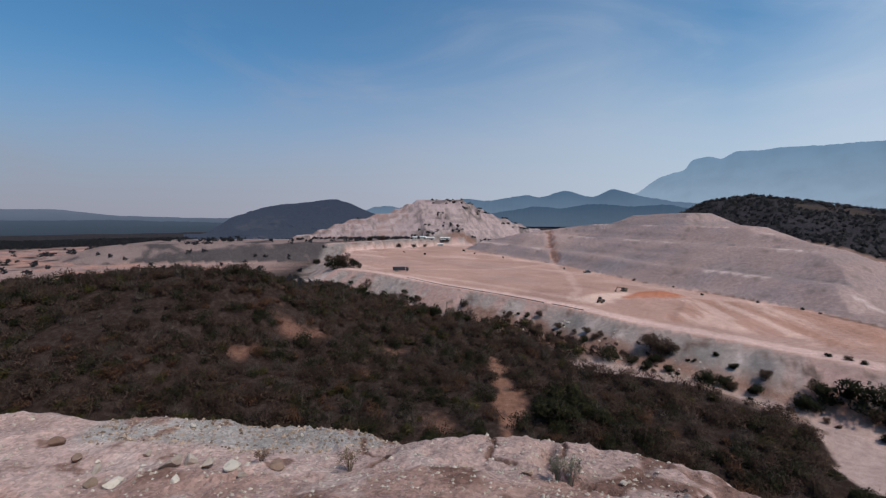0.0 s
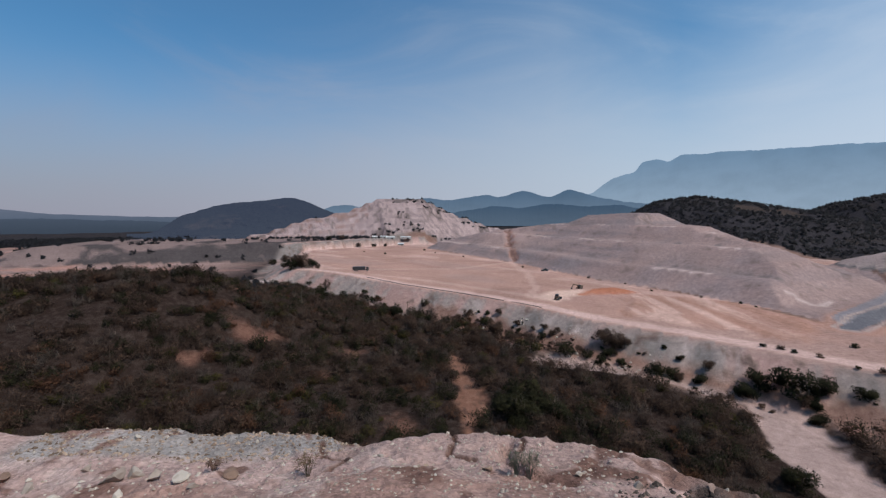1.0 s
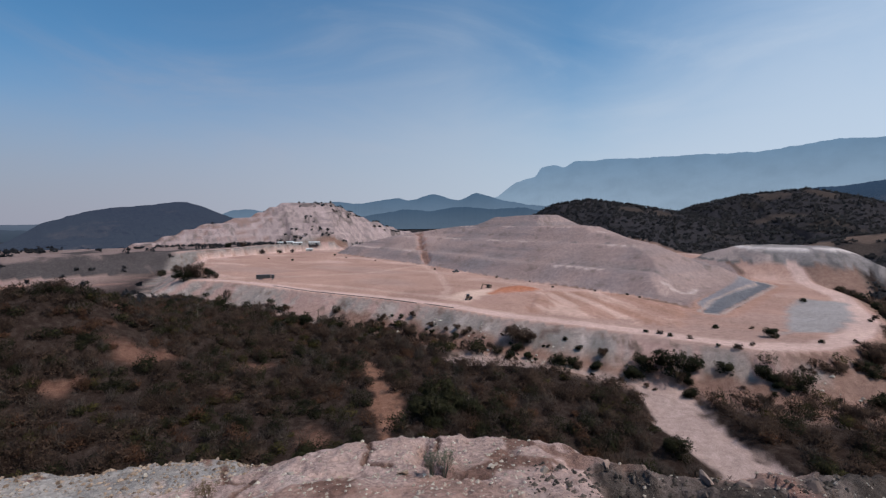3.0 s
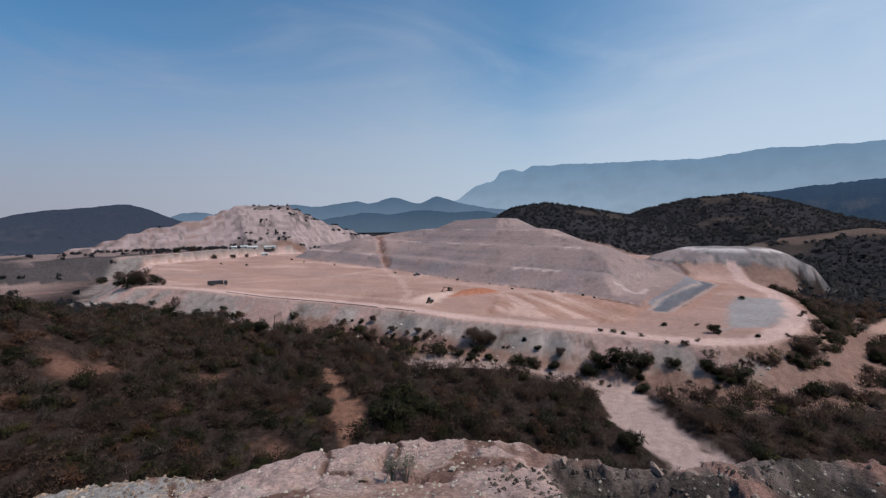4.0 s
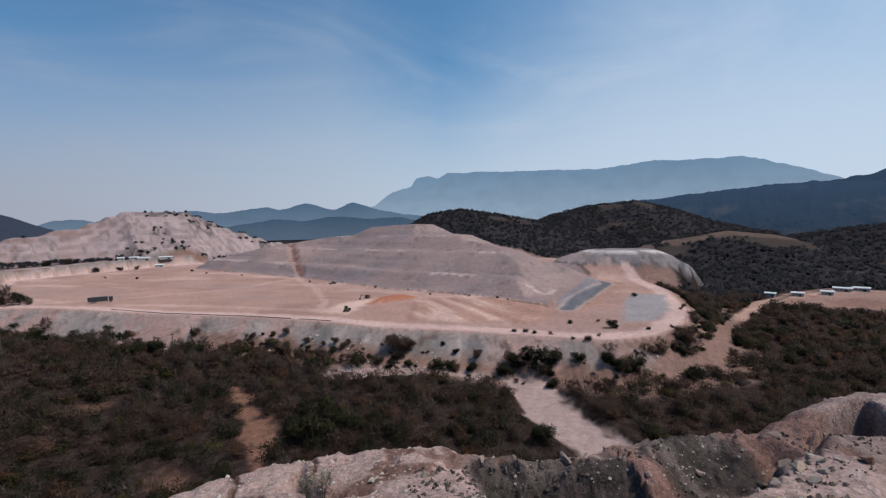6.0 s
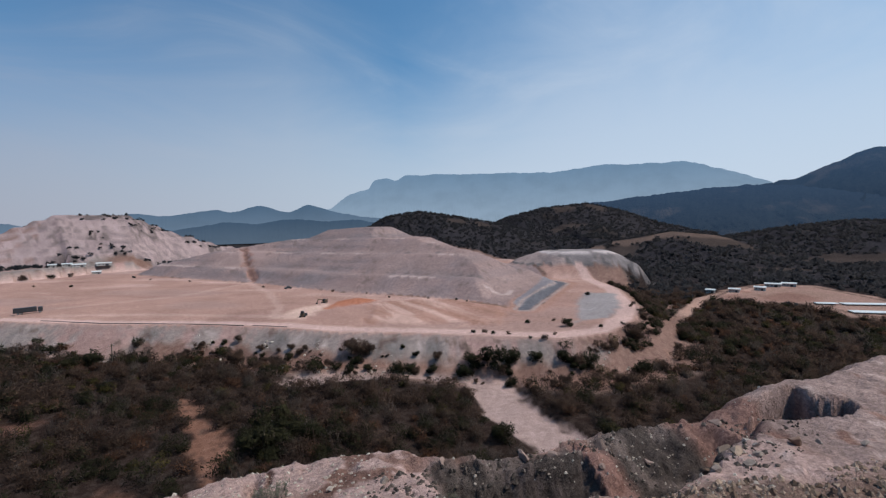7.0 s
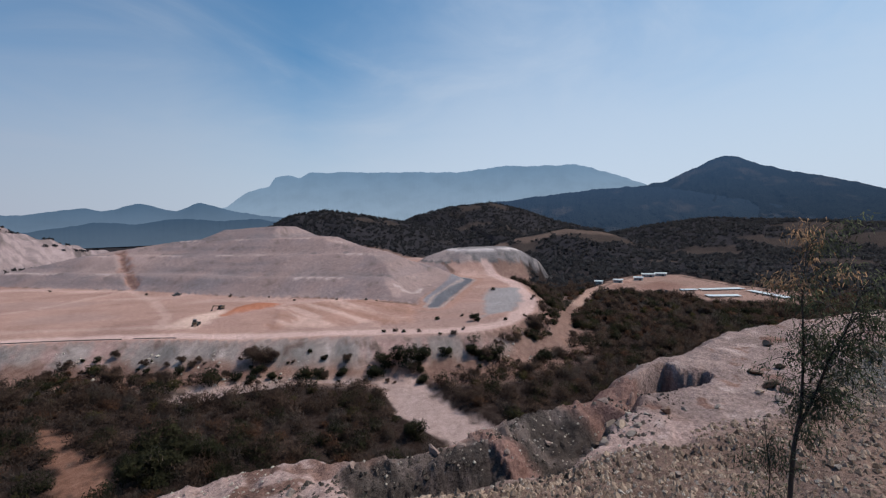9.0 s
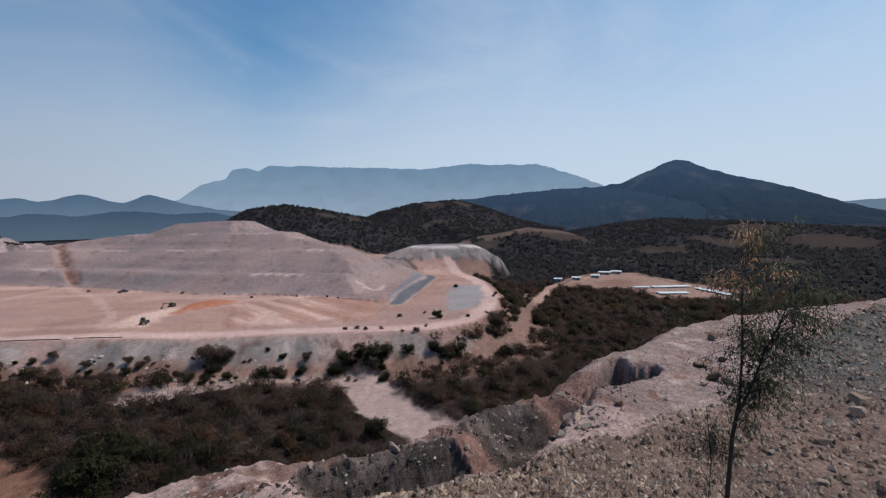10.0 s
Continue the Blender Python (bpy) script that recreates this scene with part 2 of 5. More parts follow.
WASH = [(50, 139), (66, 132), (84, 119), (95, 104), (94, 94), (84, 80), (80, 62), (70, 40)]
PIT = [polar(-8, 670), polar(-13, 680), polar(-19, 670), polar(-25, 690), polar(-31, 720), polar(-37, 800)]
TRACK = [(11, 60), (13, 84), (14.5, 93), (16.6, 103), (17.8, 118), (17.6, 132), (17.2, 147)]
HAUL = [(128, 78), (150, 70), (176, 78), (206, 90), (255, 103), (290, 109), (340, 100), (375, 88)]
SPUR_ROAD = [(158, 74), (186, 95), (215, 122), (262, 158)]
YARD = [(285, 108), (300, 60), (275, 35), (290, -5), (330, -5), (345, 30), (395, 75), (380, 105), (330, 112)]
RUBBLE = [(3.4, 6.6), (5.6, 5.7), (7.5, 4.6), (10.3, 3.5), (12.5, 2.0), (15.5, 0.3), (22, -1.0), (40, -7.5), (50, -30), (0, -30), (1.5, 3)]
REDS = [(-53, 149, 9), (-47, 151, 6), (-63, 131, 6), (-20, 151, 8), (-27, 129, 4), (-66, 172, 5), (8, 131, 4), (-62, 243, 5), (-60, 236, 5)]
TAN_HILL = [(58.5, 672, 22), (61, 690, 26), (63.5, 700, 24), (66, 715, 34), (68.5, 722, 34), (70.5, 730, 24)]
CLEARINGS = [(40, 780, 30), (44, 790, 34), (54, 1040, 36), (58, 1060, 36), (60.5, 640, 45), (65.5, 820, 55), (50, 600, 40), (44, 560, 30), (85, 1150, 70), (91, 900, 60), (78, 1000, 50), (70, 700, 55), (82, 680, 50), (93, 560, 45), (97, 800, 70), (76, 540, 30), (88, 760, 45), (55, 900, 50)]
LINER = [(163, 149), (256, 201), (249, 184), (160, 139)]
DRAIN = [(158.5, 138), (204, 160.5), (249, 182), (254, 190), (257, 201)]
BED = [(147, 103), (186, 129), (225, 150), (232, 131), (196, 108), (168, 97)]
FIELD = [(116, 210), (146, 199), (169, 161), (125, 119), (108, 140), (86, 164)]
APRON = [(61, 208), (78, 224), (96, 231), (101, 226), (88, 206), (70, 193)]
REDS_HEAP = [(88, 210), (105, 229), (118, 230), (124, 214), (112, 212), (100, 212)]
LANES = [[(-20, 300), (20, 262), (60, 214), (78, 200)], [(94, 372), (88, 300), (74, 236), (62, 206)], [(30, 500), (70, 420), (92, 372)], [(-70, 340), (-20, 330), (40, 330), (92, 372)]]
PLATFORM = [(-92, 345), (-60, 318), (-40, 298), (0, 248), (36, 210), (53, 189), (72, 157), (92, 134), (112, 107), (126, 90), (145, 84), (172, 89), (200, 102),
            (250, 140), (330, 230), (420, 330), (300, 640), (0, 640), (-120, 540), (-105, 400)]
DUMP = [(30, 560), (96, 370), (106, 335), (122, 265), (146, 214), (153, 185), (158, 146), (176, 143), (250, 186), (290, 250), (380, 430), (340, 660), (60, 700)]


def near_ground(x, y):
    s = inside(x, y, CREST) + 0.3 * rough(x, y, 2.2, 3, 3.0) + 0.25 * rough(x, y, 0.7, 3, 5.0)
    r = np.hypot(x, y)
    z = np.interp(r, [0, 1.2, 7, 9, 12, 30, 60], [-1.55, -1.75, -4.75, -5.35, -5.75, -6.0, -6.0])
    z = z + 12 * smooth(-y - 0.3 * x, 3, 40)
    z = z + np.interp(s, [-60, 0, 0.4], [-60, -0.25, 0])
    lumps = 0.17 * rough(x, y, 2.6, 4, 1.0) + 0.2 * (0.2 - np.abs(rough(x, y, 1.5, 4, 2.0))) + 0.05 * rough(x, y, 0.3, 3, 19.0)
    # windrow of grey gravel along part of the rim
    w, _, _ = along(x, y, WINDROW)
    z = z - 0.2 * np.exp(-(w / 2.0) ** 2) + 0.05 * np.exp(-(w / 0.75) ** 2) * (1 + 0.5 * rough(x, y, 1.1, 3, 14.0))
    z = z - 0.12 * np.exp(-((x - 2.8) / 3.5) ** 2 - ((y - 10.9) / 1.5) ** 2)
    # rain-cut gully below the rim: a steep near side, a fluted far wall and a spur of pink earth that stands out of it
    g, side, k = along(x, y, GULLY)
    flute = np.abs(rough(x + 0.5 * rough(x, y, 0.9, 3, 75.0), y, 1.5, 4, 15.0))
    u = g * np.where(side == 0, 1, side) + 0.22 * rough(x, y, 0.7, 4, 21.0)
    spur = np.exp(-((k - 3.35) / 0.5) ** 2)
    deep = np.interp(k, [0, 0.5, 1.6, 2.4, 3.0, 3.7, 4.3, 5.2, 6.0], [0.4, 1.4, 1.9, 2.1, 1.7, 1.7, 1.1, 0.9, 1.2])
    reach = 1.6 - 0.55 * flute - 0.1 * spur + 0.3 * rough(k * 4.0, 0 * k, 1.5, 2, 22.0)
    wall = np.clip((u - 0.1 + 0.3 * spur) / np.maximum(reach, 0.4), 0, 1)
    ledge = 0.25 * (np.floor(wall * 3 + 0.5 * rough(x, y, 0.9, 3, 24.0)) / 3 - wall)
    cut = smooth(u, -0.85, -0.2) * (1 - np.clip(wall + ledge, 0, 1))
    z = z + (0.3 * rough(x, y, 0.9, 4, 77.0) + 0.12 * rough(x, y, 0.25, 2, 78.0)) * smooth(u, -0.6, 0.0) * smooth(u, 2.2, 1.4) * smooth(k, 0.05, 0.5) * smooth(k, 6, 5.6)
    z = z - deep * cut * smooth(k, 0, 0.3) * (1 - 0.6 * smooth(k, 5.7, 6.0))
    # a sinkhole at the far end of the gully
    pit = inside(x, y, SINK) + 0.22 * rough(x, y, 0.8, 4, 16.0)
    z = z - (2.0 + 2.8 * smooth(x, 16, 17.6)) * smooth(pit, -0.02, 0.36)
    # undercut cracks in the rim
    for n, line in enumerate(CRACKS):
        c, _, _ = along(x + 0.14 * rough(x, y, 0.5, 3, 60.0 + n), y + 0.14 * rough(x, y, 0.5, 3, 64.0 + n), line)
        z = z - 0.09 * smooth(c, 0.08, 0.01)
    bite = rough(x, y, 1.7, 4, 66.0)
    z = z - 0.07 * smooth(bite, 0.18, 0.26) * smooth(s, 0.9, 1.4) - 0.05 * smooth(rough(x, y, 0.8, 3, 67.0), 0.3, 0.4) * smooth(s, 0.3, 0.8)
    # fine runnels down the outer face of the rim
    z = z - 0.08 * np.abs(rough(np.arctan2(x, y) * 60, s * 0.3, 2.0, 3, 68.0)) * smooth(s, 1.6, 0.5)
    # rills running down to the rim
    t, _, _ = along(x, y, RILL)
    z = z - 0.35 * smooth(t + 0.15 * rough(x, y, 0.8, 2, 17.0), 0.35, 0.05)
    return z + lumps * smooth(s, -3, 0.5), s


def land(x, y):
    """Height relative to the eye, and masks for the soils."""
    r = np.hypot(x, y)
    base = -48 + 1.6 * rough(x, y, 40, 4, 7.0)
    base += 14 * smooth(r, 450, 1600) * smooth(x, -300, 100)
    d, _, w = along(x, y, [polar(-26, 188), polar(-36, 205), polar(-48, 235), polar(-60, 300)])
    wide = 62 - 26 * smooth(x, -95, -60)
    scrub_hill = (25 - 6 * smooth(-x, 120, 190)) * np.exp(-(d / wide) ** 2) + 2.5 * rough(x, y, 25, 3, 4.0) * np.exp(-(d / 80) ** 2)
    w, _, _ = along(x, y, WASH)
    yard = smooth(inside(x, y, YARD), -12, 2)
    z = (base + scrub_hill - 1.2 * smooth(w, 9, 6)) * (1 - yard) - 46 * yard
    # hills round the valley
    pale = ridge(x, y, [(-17, 760, -24), (-12.5, 780, -3), (-7, 790, 13), (-3.5, 800, 34), (2.7, 800, 34), (6.4, 800, 8), (11, 810, -14)], 0.5, 3, 2.0)
    step = 9.0
    k = pale / step
    pale_t = (np.floor(k) + smooth(k - np.floor(k), 0.3, 0.95)) * step + 0.7 * rough(x, y, 30, 3, 6.0)
    z = np.maximum(z, pale_t)
    # a cut bench with a road on its edge, left of the pale hill
    c, side, _ = along(x, y, PIT)
    c = c * side + 9 * rough(x, y, 40, 4, 28.0)
    bench = np.interp(c, [-50, -26, -22, 0, 20, 120, 200], [-60, -44, -43, -29.5, -29, -31, -60])
    z = np.where((c > -50) & (c < 200) & (x < 20) & (x > -480), np.maximum(z, bench - 14 * smooth(-x, 380, 470)), z)
    for line, slope, wave, seed in HILLS:
        z = np.maximum(z, ridge(x, y, line, slope, wave, seed))
    # tailings platform with its bank
    sp = inside(x, y, PLATFORM)
    flat = -39 + 0.25 * rough(x, y, 14, 4, 8.0) + 1.1 * smooth(inside(x, y, REDS_HEAP), 0, 5) + 0.7 * smooth(inside(x, y, FIELD), 0, 4)
    ribs = rough(0.72 * x - 0.69 * y, sp * 0.08, 7, 4, 27.0)
    bank = np.where(sp > 0, flat, -39 + 0.56 * sp + (0.5 * rough(x, y, 9, 3, 9.0) + 1.1 * ribs) * np.clip(-sp / 6, 0, 1))
    z = np.maximum(z, np.where(sp > -60, bank, -99)) * (sp <= 0) + flat * (sp > 0)
    # stacked dump in benches
    sd = inside(x, y, DUMP) + 1.4 * rough(x, y, 30, 3, 11.0)
    q = 0.25 * x - 0.97 * y
    cap = np.interp(q, [-560, -500, -480, -402, -380, -368, -322, -303, -295, -286, -228, -220, -180, -172, -150, -138, -122], [-34, -20, -15, -6, -4.8, 3.4, 4.9, 4.9, -2, -5.2, -6, -9, -13.5, -17, -23, -30, -37])
    gl, _, _ = along(x, y, [(99, 376), (110, 440), (122, 500)])
    sd = sd - 4 * smooth(gl + 2.5 * rough(x, y, 14, 2, 18.0), 5, 1.5)
    face = np.interp(sd, [0, 18.5, 27, 51.5, 60, 82, 87, 110], [-39, -29.5, -29, -17.2, -16.8, -5.8, -5.6, 6])
    z = np.where(sd > 0, np.maximum(z, np.minimum(face, cap) + 0.35 * rough(x, y, 12, 4, 12.0)), z)
    # grey waste heap with a track round its top
    bx, by = polar(55.6, 392)
    u, v = (x - bx) * math.cos(radians(56)) - (y - by) * math.sin(radians(56)), (x - bx) * math.sin(radians(56)) + (y - by) * math.cos(radians(56))
    e = np.sqrt((u / 52) ** 2 + (v / 34) ** 2)
    e = e * (1 + 0.12 * rough(x, y, 18, 3, 26.0))
    heap = np.interp(e, [0, 0.5, 0.66, 1.12, 1.6, 2.0], [-20.4, -20.2, -21.6, -31, -38.8, -60]) - 5.0 * smooth(u, 18, 48) - 16 * smooth(u, 34, 64) * smooth(e, 0.9, 1.2)
    z = np.where(e < 2.0, np.maximum(z, heap + 0.6 * rough(x, y, 10, 4, 13.0)), z)
    # the dump that the camera stands on
    zn, s = near_ground(x, y)
    z = np.where(s > -62, np.maximum(z, zn), z)
    return z, s, sp, sd, e, pale_t


HILLS = [
    ([(26, 820, -14), (31.2, 830, 27), (35.5, 850, 37), (40.5, 860, 25), (46, 880, 8), (52, 900, -16)], 0.26, 9, 22.0),
    ([(44, 1050, 4), (47.1, 1060, 26), (51.6, 1080, 46), (57.2, 1100, 54), (61.3, 1100, 31), (65, 1100, 4), (69, 1100, -16)], 0.24, 10, 25.0),
    ([(56, 690, -34), (59, 700, -27), (62.5, 720, -19.5), (66.4, 740, -11), (70.5, 750, -17.5), (75, 770, -34)], 0.2, 4, 29.0),
    ([(72, 900, -26), (77, 930, -12), (82, 980, -2), (88, 1000, -8), (95, 960, -18), (104, 900, -26)], 0.12, 7, 30.0),
]


def soils(x, y, z, s, sp, sd, e, pale):
    r = np.hypot(x, y)
    n1, n2 = rough(x, y, 22, 4, 31.0), rough(x, y, 6, 4, 32.0)
    col = np.zeros((*x.shape, 3))

    def lay(mask, rgb):
        m = np.clip(mask, 0, 1)[..., None]
        col[:] = col * (1 - m) + np.array(rgb) * m

    n3 = rough(x, y, 60, 4, 33.0)
    lay(np.ones_like(x), (0.03, 0.021, 0.017))                         # litter under scrub, darkened to deepen the shade there
    lay(smooth(n1 + 0.4 * n2, 0.45, 0.75), (0.12, 0.066, 0.046))                     # red soil patches
    for px, py, pr in REDS:
        lay(smooth(np.hypot(x - px, y - py) + 5 * n2, pr * 0.9, pr * 0.2), (0.14, 0.075, 0.053))
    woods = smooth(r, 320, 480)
    lay(woods, (0.029, 0.028, 0.031))                                  # distant woodland floor, with a little haze in its grey
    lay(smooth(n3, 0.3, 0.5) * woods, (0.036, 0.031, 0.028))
    for a, d, pr in CLEARINGS:
        px, py = polar(a, d)
        lay(0.8 * smooth(np.hypot((x - px), (y - py)) + 25 * n1, pr, pr * 0.6), (0.06, 0.047, 0.039))
    for a, d, pr in TAN_HILL:
        px, py = polar(a, d)
        lay(smooth(np.hypot((x - px), (y - py)) + 14 * n1, pr, pr * 0.6), (0.12, 0.088, 0.07))
    left = smooth(-x, 120, 200) * smooth(r, 330, 420) * smooth(r, 1050, 850)
    lay(left * smooth(n3 + 0.6 * n1, -0.5, -0.1), (0.27, 0.19, 0.162))
    lay(left * smooth(n1 - 0.4 * n3, 0.0, 0.25), (0.34, 0.2, 0.155))
    lay(smooth(pale - z, -2.5, -0.5) * smooth(pale, -44, -40), (0.31, 0.245, 0.23))
    lay(smooth(pale - z, -2.5, -0.5) * smooth(pale, -44, -40) * smooth(n1, -0.15, 0.15), (0.23, 0.185, 0.175))
    # the cut bench: red and pale faces, a road along its edge
    c, side, _ = along(x, y, PIT)
    c = c * side + 9 * rough(x, y, 40, 4, 28.0)
    on_cut = (np.abs(pale - z) > 0.6) * (x < 20) * smooth(-x, 470, 400) * (z > -47)
    streak = rough(0.9 * x + 0.4 * y, c * 0.2, 22, 4, 55.0)
    lay((x < -60) * smooth(-x, 470, 400) * smooth(c, -170, -120) * (c < 5) * smooth(n1 + 0.5 * n3, -0.4, 0.0), (0.27, 0.185, 0.157))
    lay(on_cut * (c > -50) * (c < 5), (0.33, 0.225, 0.19))
    lay(on_cut * (c > -50) * (c < 0) * smooth(streak, 0.0, 0.2), (0.36, 0.19, 0.14))
    lay(on_cut * (c > -50) * (c < -3) * smooth(streak, -0.1, -0.3), (0.24, 0.2, 0.19))
    lay(on_cut * smooth(c, 0, 4) * smooth(c, 16, 12), (0.42, 0.33, 0.3))
    lay(on_cut * smooth(c, 16, 22) * (c < 200), (0.2, 0.152, 0.136))
    lay(on_cut * smooth(c, 16, 22) * (c < 200) * smooth(n3 + 0.5 * n1, 0.05, 0.25), (0.07, 0.062, 0.06))
    # flat shelves painted paler than the risers, in place of shading between them
    shelf = (z + 1.5 * n1) / 9.0 - np.floor((z + 1.5 * n1) / 9.0)
    on_pale = smooth(pale - z, -2.5, -0.5) * smooth(pale, -44, -40)
    lay(on_pale * smooth(np.abs(shelf - 0.5), 0.36, 0.44), (0.36, 0.285, 0.265))
    lay(on_pale * smooth(n2, 0.2, 0.45), (0.21, 0.172, 0.158))
    lay(on_pale * smooth(rough(x, y, 45, 4, 56.0), 0.12, 0.32) * smooth(n2, -0.3, 0.1), (0.13, 0.108, 0.1))
    wash, _, _ = along(x, y, WASH)
    lay(smooth(wash + 3.5 * n2, 7.5, 5.5), (0.38, 0.285, 0.245))
    track, _, _ = along(x, y, TRACK)
    lay(smooth(track + 5 * n2, 3.6, 1.0), (0.2, 0.108, 0.072))
    lay(smooth(track + 5 * n2, 3.6, 1.0) * smooth(rough(x, y, 2.5, 3, 76.0), 0.1, 0.4), (0.1, 0.06, 0.044))
    lay(smooth(inside(x, y, YARD) + 5 * n2, -2, 3), (0.3, 0.2, 0.155))
    haul, _, _ = along(x, y, HAUL)
    lay(smooth(haul + 1.5 * n2, 4.2, 2.8), (0.4, 0.265, 0.2))
    spur_road, _, _ = along(x, y, SPUR_ROAD)
    lay(smooth(spur_road + 1.2 * n2, 3.4, 2.2), (0.3, 0.195, 0.15))
    yard = inside(x, y, YARD)
    lay(smooth(np.abs(yard - 5) + 0.8 * n2, 1.6, 0.6), (0.11, 0.075, 0.06))
    lay(smooth(yard, 6, 9) * smooth(n1, 0.0, 0.3), (0.25, 0.15, 0.115))
    # bank of the platform: tipped loads run down it as grey and pink tongues
    on_bank = (sp <= 0.5) * smooth(sp, -30, -20) * smooth(z, -49.5, -47)
    tongue = rough(0.72 * x - 0.69 * y + 0.8 * n2, sp * 0.05, 9, 4, 34.0)
    lay(on_bank, (0.275, 0.235, 0.205))
    lay(on_bank * smooth(tongue, -0.02, 0.2), (0.38, 0.255, 0.215))
    lay(on_bank * smooth(tongue, -0.2, -0.4), (0.2, 0.182, 0.162))
    lay(on_bank * smooth(rough(x, y, 5, 4, 39.0), 0.25, 0.5), (0.15, 0.11, 0.09))
    lay(on_bank * smooth(rough(0.72 * x - 0.69 * y, sp * 0.3, 6, 4, 54.0), 0.2, 0.45) * smooth(n1, -0.2, 0.2), (0.38, 0.32, 0.28))
    lay(on_bank * smooth(sp + 1.5 * n2, -3.5, -1.5) * 0.5, (0.3, 0.22, 0.185))
    lay(on_bank * smooth(sp + 4 * n2, -8, -14) * smooth(x, 35, 65), (0.25, 0.15, 0.11))
    lay(smooth(sp, -27, -22) * (sp < 0) * smooth(sp + 5 * n2, -9, -13) * smooth(x, -10, 20) * smooth(wash, 7, 9.5) * smooth(haul, 4, 5.5), (0.2, 0.124, 0.094))
    lay(on_bank * smooth(x, 118, 135) * smooth(n2, -0.6, -0.2), (0.21, 0.135, 0.105))
    on_flat = (sp > 0) * (sd <= 0)
    # graded in passes that run along the platform, with furrowed red and tan fields on it
    pu, pv = 0.62 * x - 0.78 * y, 0.78 * x + 0.62 * y
    swirl = rough(pu * 0.3 + 2 * n2, pv, 20, 5, 35.0)
    furrow = rough((0.2 * x + 0.98 * y) * 0.12, 0.98 * x - 0.2 * y, 5, 4, 57.0)
    lay(on_flat, (0.385, 0.247, 0.193))
    lay(on_flat * smooth(swirl, 0.1, 0.45) * 0.7, (0.5, 0.35, 0.29))
    lay(on_flat * smooth(swirl, -0.12, -0.45) * 0.8, (0.33, 0.21, 0.168))
    lay(on_flat * smooth(rough(pu * 0.5, pv, 46, 3, 58.0), 0.1, 0.4) * 0.6, (0.35, 0.245, 0.205))
    field = inside(x, y, FIELD) + 5 * n2
    lay(on_flat * smooth(field, -2, 4) * 0.8, (0.4, 0.245, 0.185))
    lay(on_flat * smooth(field, -2, 4) * smooth(furrow, 0.05, 0.3), (0.5, 0.345, 0.275))
    lay(on_flat * smooth(field, -2, 4) * smooth(furrow, -0.1, -0.35) * 0.8, (0.32, 0.185, 0.135))
    lay(on_flat * smooth(inside(x, y, APRON) + 4 * n2, -2, 5), (0.55, 0.4, 0.315))
    lay(on_flat * smooth(inside(x, y, REDS_HEAP) + 2.5 * n2, -2, 2), (0.38, 0.16, 0.095))
    # wheel tracks of the lorries
    for line in LANES:
        w, _, _ = along(x, y, line)
        lay(on_flat * smooth(w + 2.5 * n2, 4.0, 1.0) * 0.45, (0.52, 0.375, 0.305))
    # a dark line of tipped rubble along the dump's foot
    lay(on_flat * smooth(sd, -4.5, -2.5) * smooth(x, 125, 142) * smooth(n2 + 0.5 * n1, -0.35, 0.1), (0.14, 0.09, 0.07))
    lay(on_flat * smooth(sd, -3.5, -1.5) * smooth(n2, 0.1, 0.35), (0.18, 0.125, 0.1))
    lay(on_flat * smooth(sp, 1.0, 2.5) * smooth(sp + 2 * n2, 11, 8) * (y > 80), (0.53, 0.38, 0.32))
    lay(on_flat * smooth(inside(x, y, BED) + 3 * n2, 0, 4), (0.3, 0.28, 0.265))
    # stacked dump: lilac-grey faces, paler benches, a red gully
    on_dump = (sd > 0) * 1.0
    runs = rough(0.25 * x - 0.97 * y + 2 * n2, z * 2.2, 34, 5, 36.0)
    bands = rough(z * 4.0 + 2 * n1, (0.25 * x - 0.97 * y) * 0.12, 10, 4, 59.0)
    lay(on_dump, (0.255, 0.202, 0.188))
    lay(on_dump * smooth(runs, 0.0, 0.35) * 0.8, (0.315, 0.23, 0.2))
    lay(on_dump * smooth(runs, -0.1, -0.4) * 0.8, (0.21, 0.182, 0.175))
    lay(on_dump * smooth(bands, 0.05, 0.35) * 0.6, (0.31, 0.238, 0.212))
    lay(on_dump * smooth(bands, -0.1, -0.4) * 0.6, (0.195, 0.166, 0.16))
    lay(on_dump * smooth(np.hypot((x - 118) / 34, (y - 470) / 60) + 0.4 * n1, 1.1, 0.6) * 0.8, (0.37, 0.27, 0.232))
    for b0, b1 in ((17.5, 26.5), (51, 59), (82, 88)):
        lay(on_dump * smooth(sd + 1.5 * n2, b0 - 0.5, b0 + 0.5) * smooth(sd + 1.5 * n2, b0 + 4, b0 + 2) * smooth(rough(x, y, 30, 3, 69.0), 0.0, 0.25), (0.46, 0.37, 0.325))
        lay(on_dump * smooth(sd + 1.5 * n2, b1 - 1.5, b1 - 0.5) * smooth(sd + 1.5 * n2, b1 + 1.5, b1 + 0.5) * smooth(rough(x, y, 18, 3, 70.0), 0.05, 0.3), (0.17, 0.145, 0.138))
    lay(on_dump * smooth(rough(x, y, 7, 3, 71.0), 0.42, 0.55) * 0.6, (0.16, 0.125, 0.11))
    gl, _, _ = along(x, y, [(99, 376), (110, 440), (122, 500)])
    lay(smooth(gl + 7 * n2, 4.5, 1) * (sp > 0), (0.35, 0.205, 0.155))
    lay(smooth(gl + 6 * n2, 1.8, 0.4) * (sp > 0), (0.2, 0.12, 0.095))
    lay(smooth(inside(x, y, LINER), -0.5, 0.5), (0.225, 0.215, 0.22))
    drain, _, _ = along(x, y, DRAIN)
    lay(smooth(drain, 3.4, 2.6), (0.13, 0.135, 0.145))
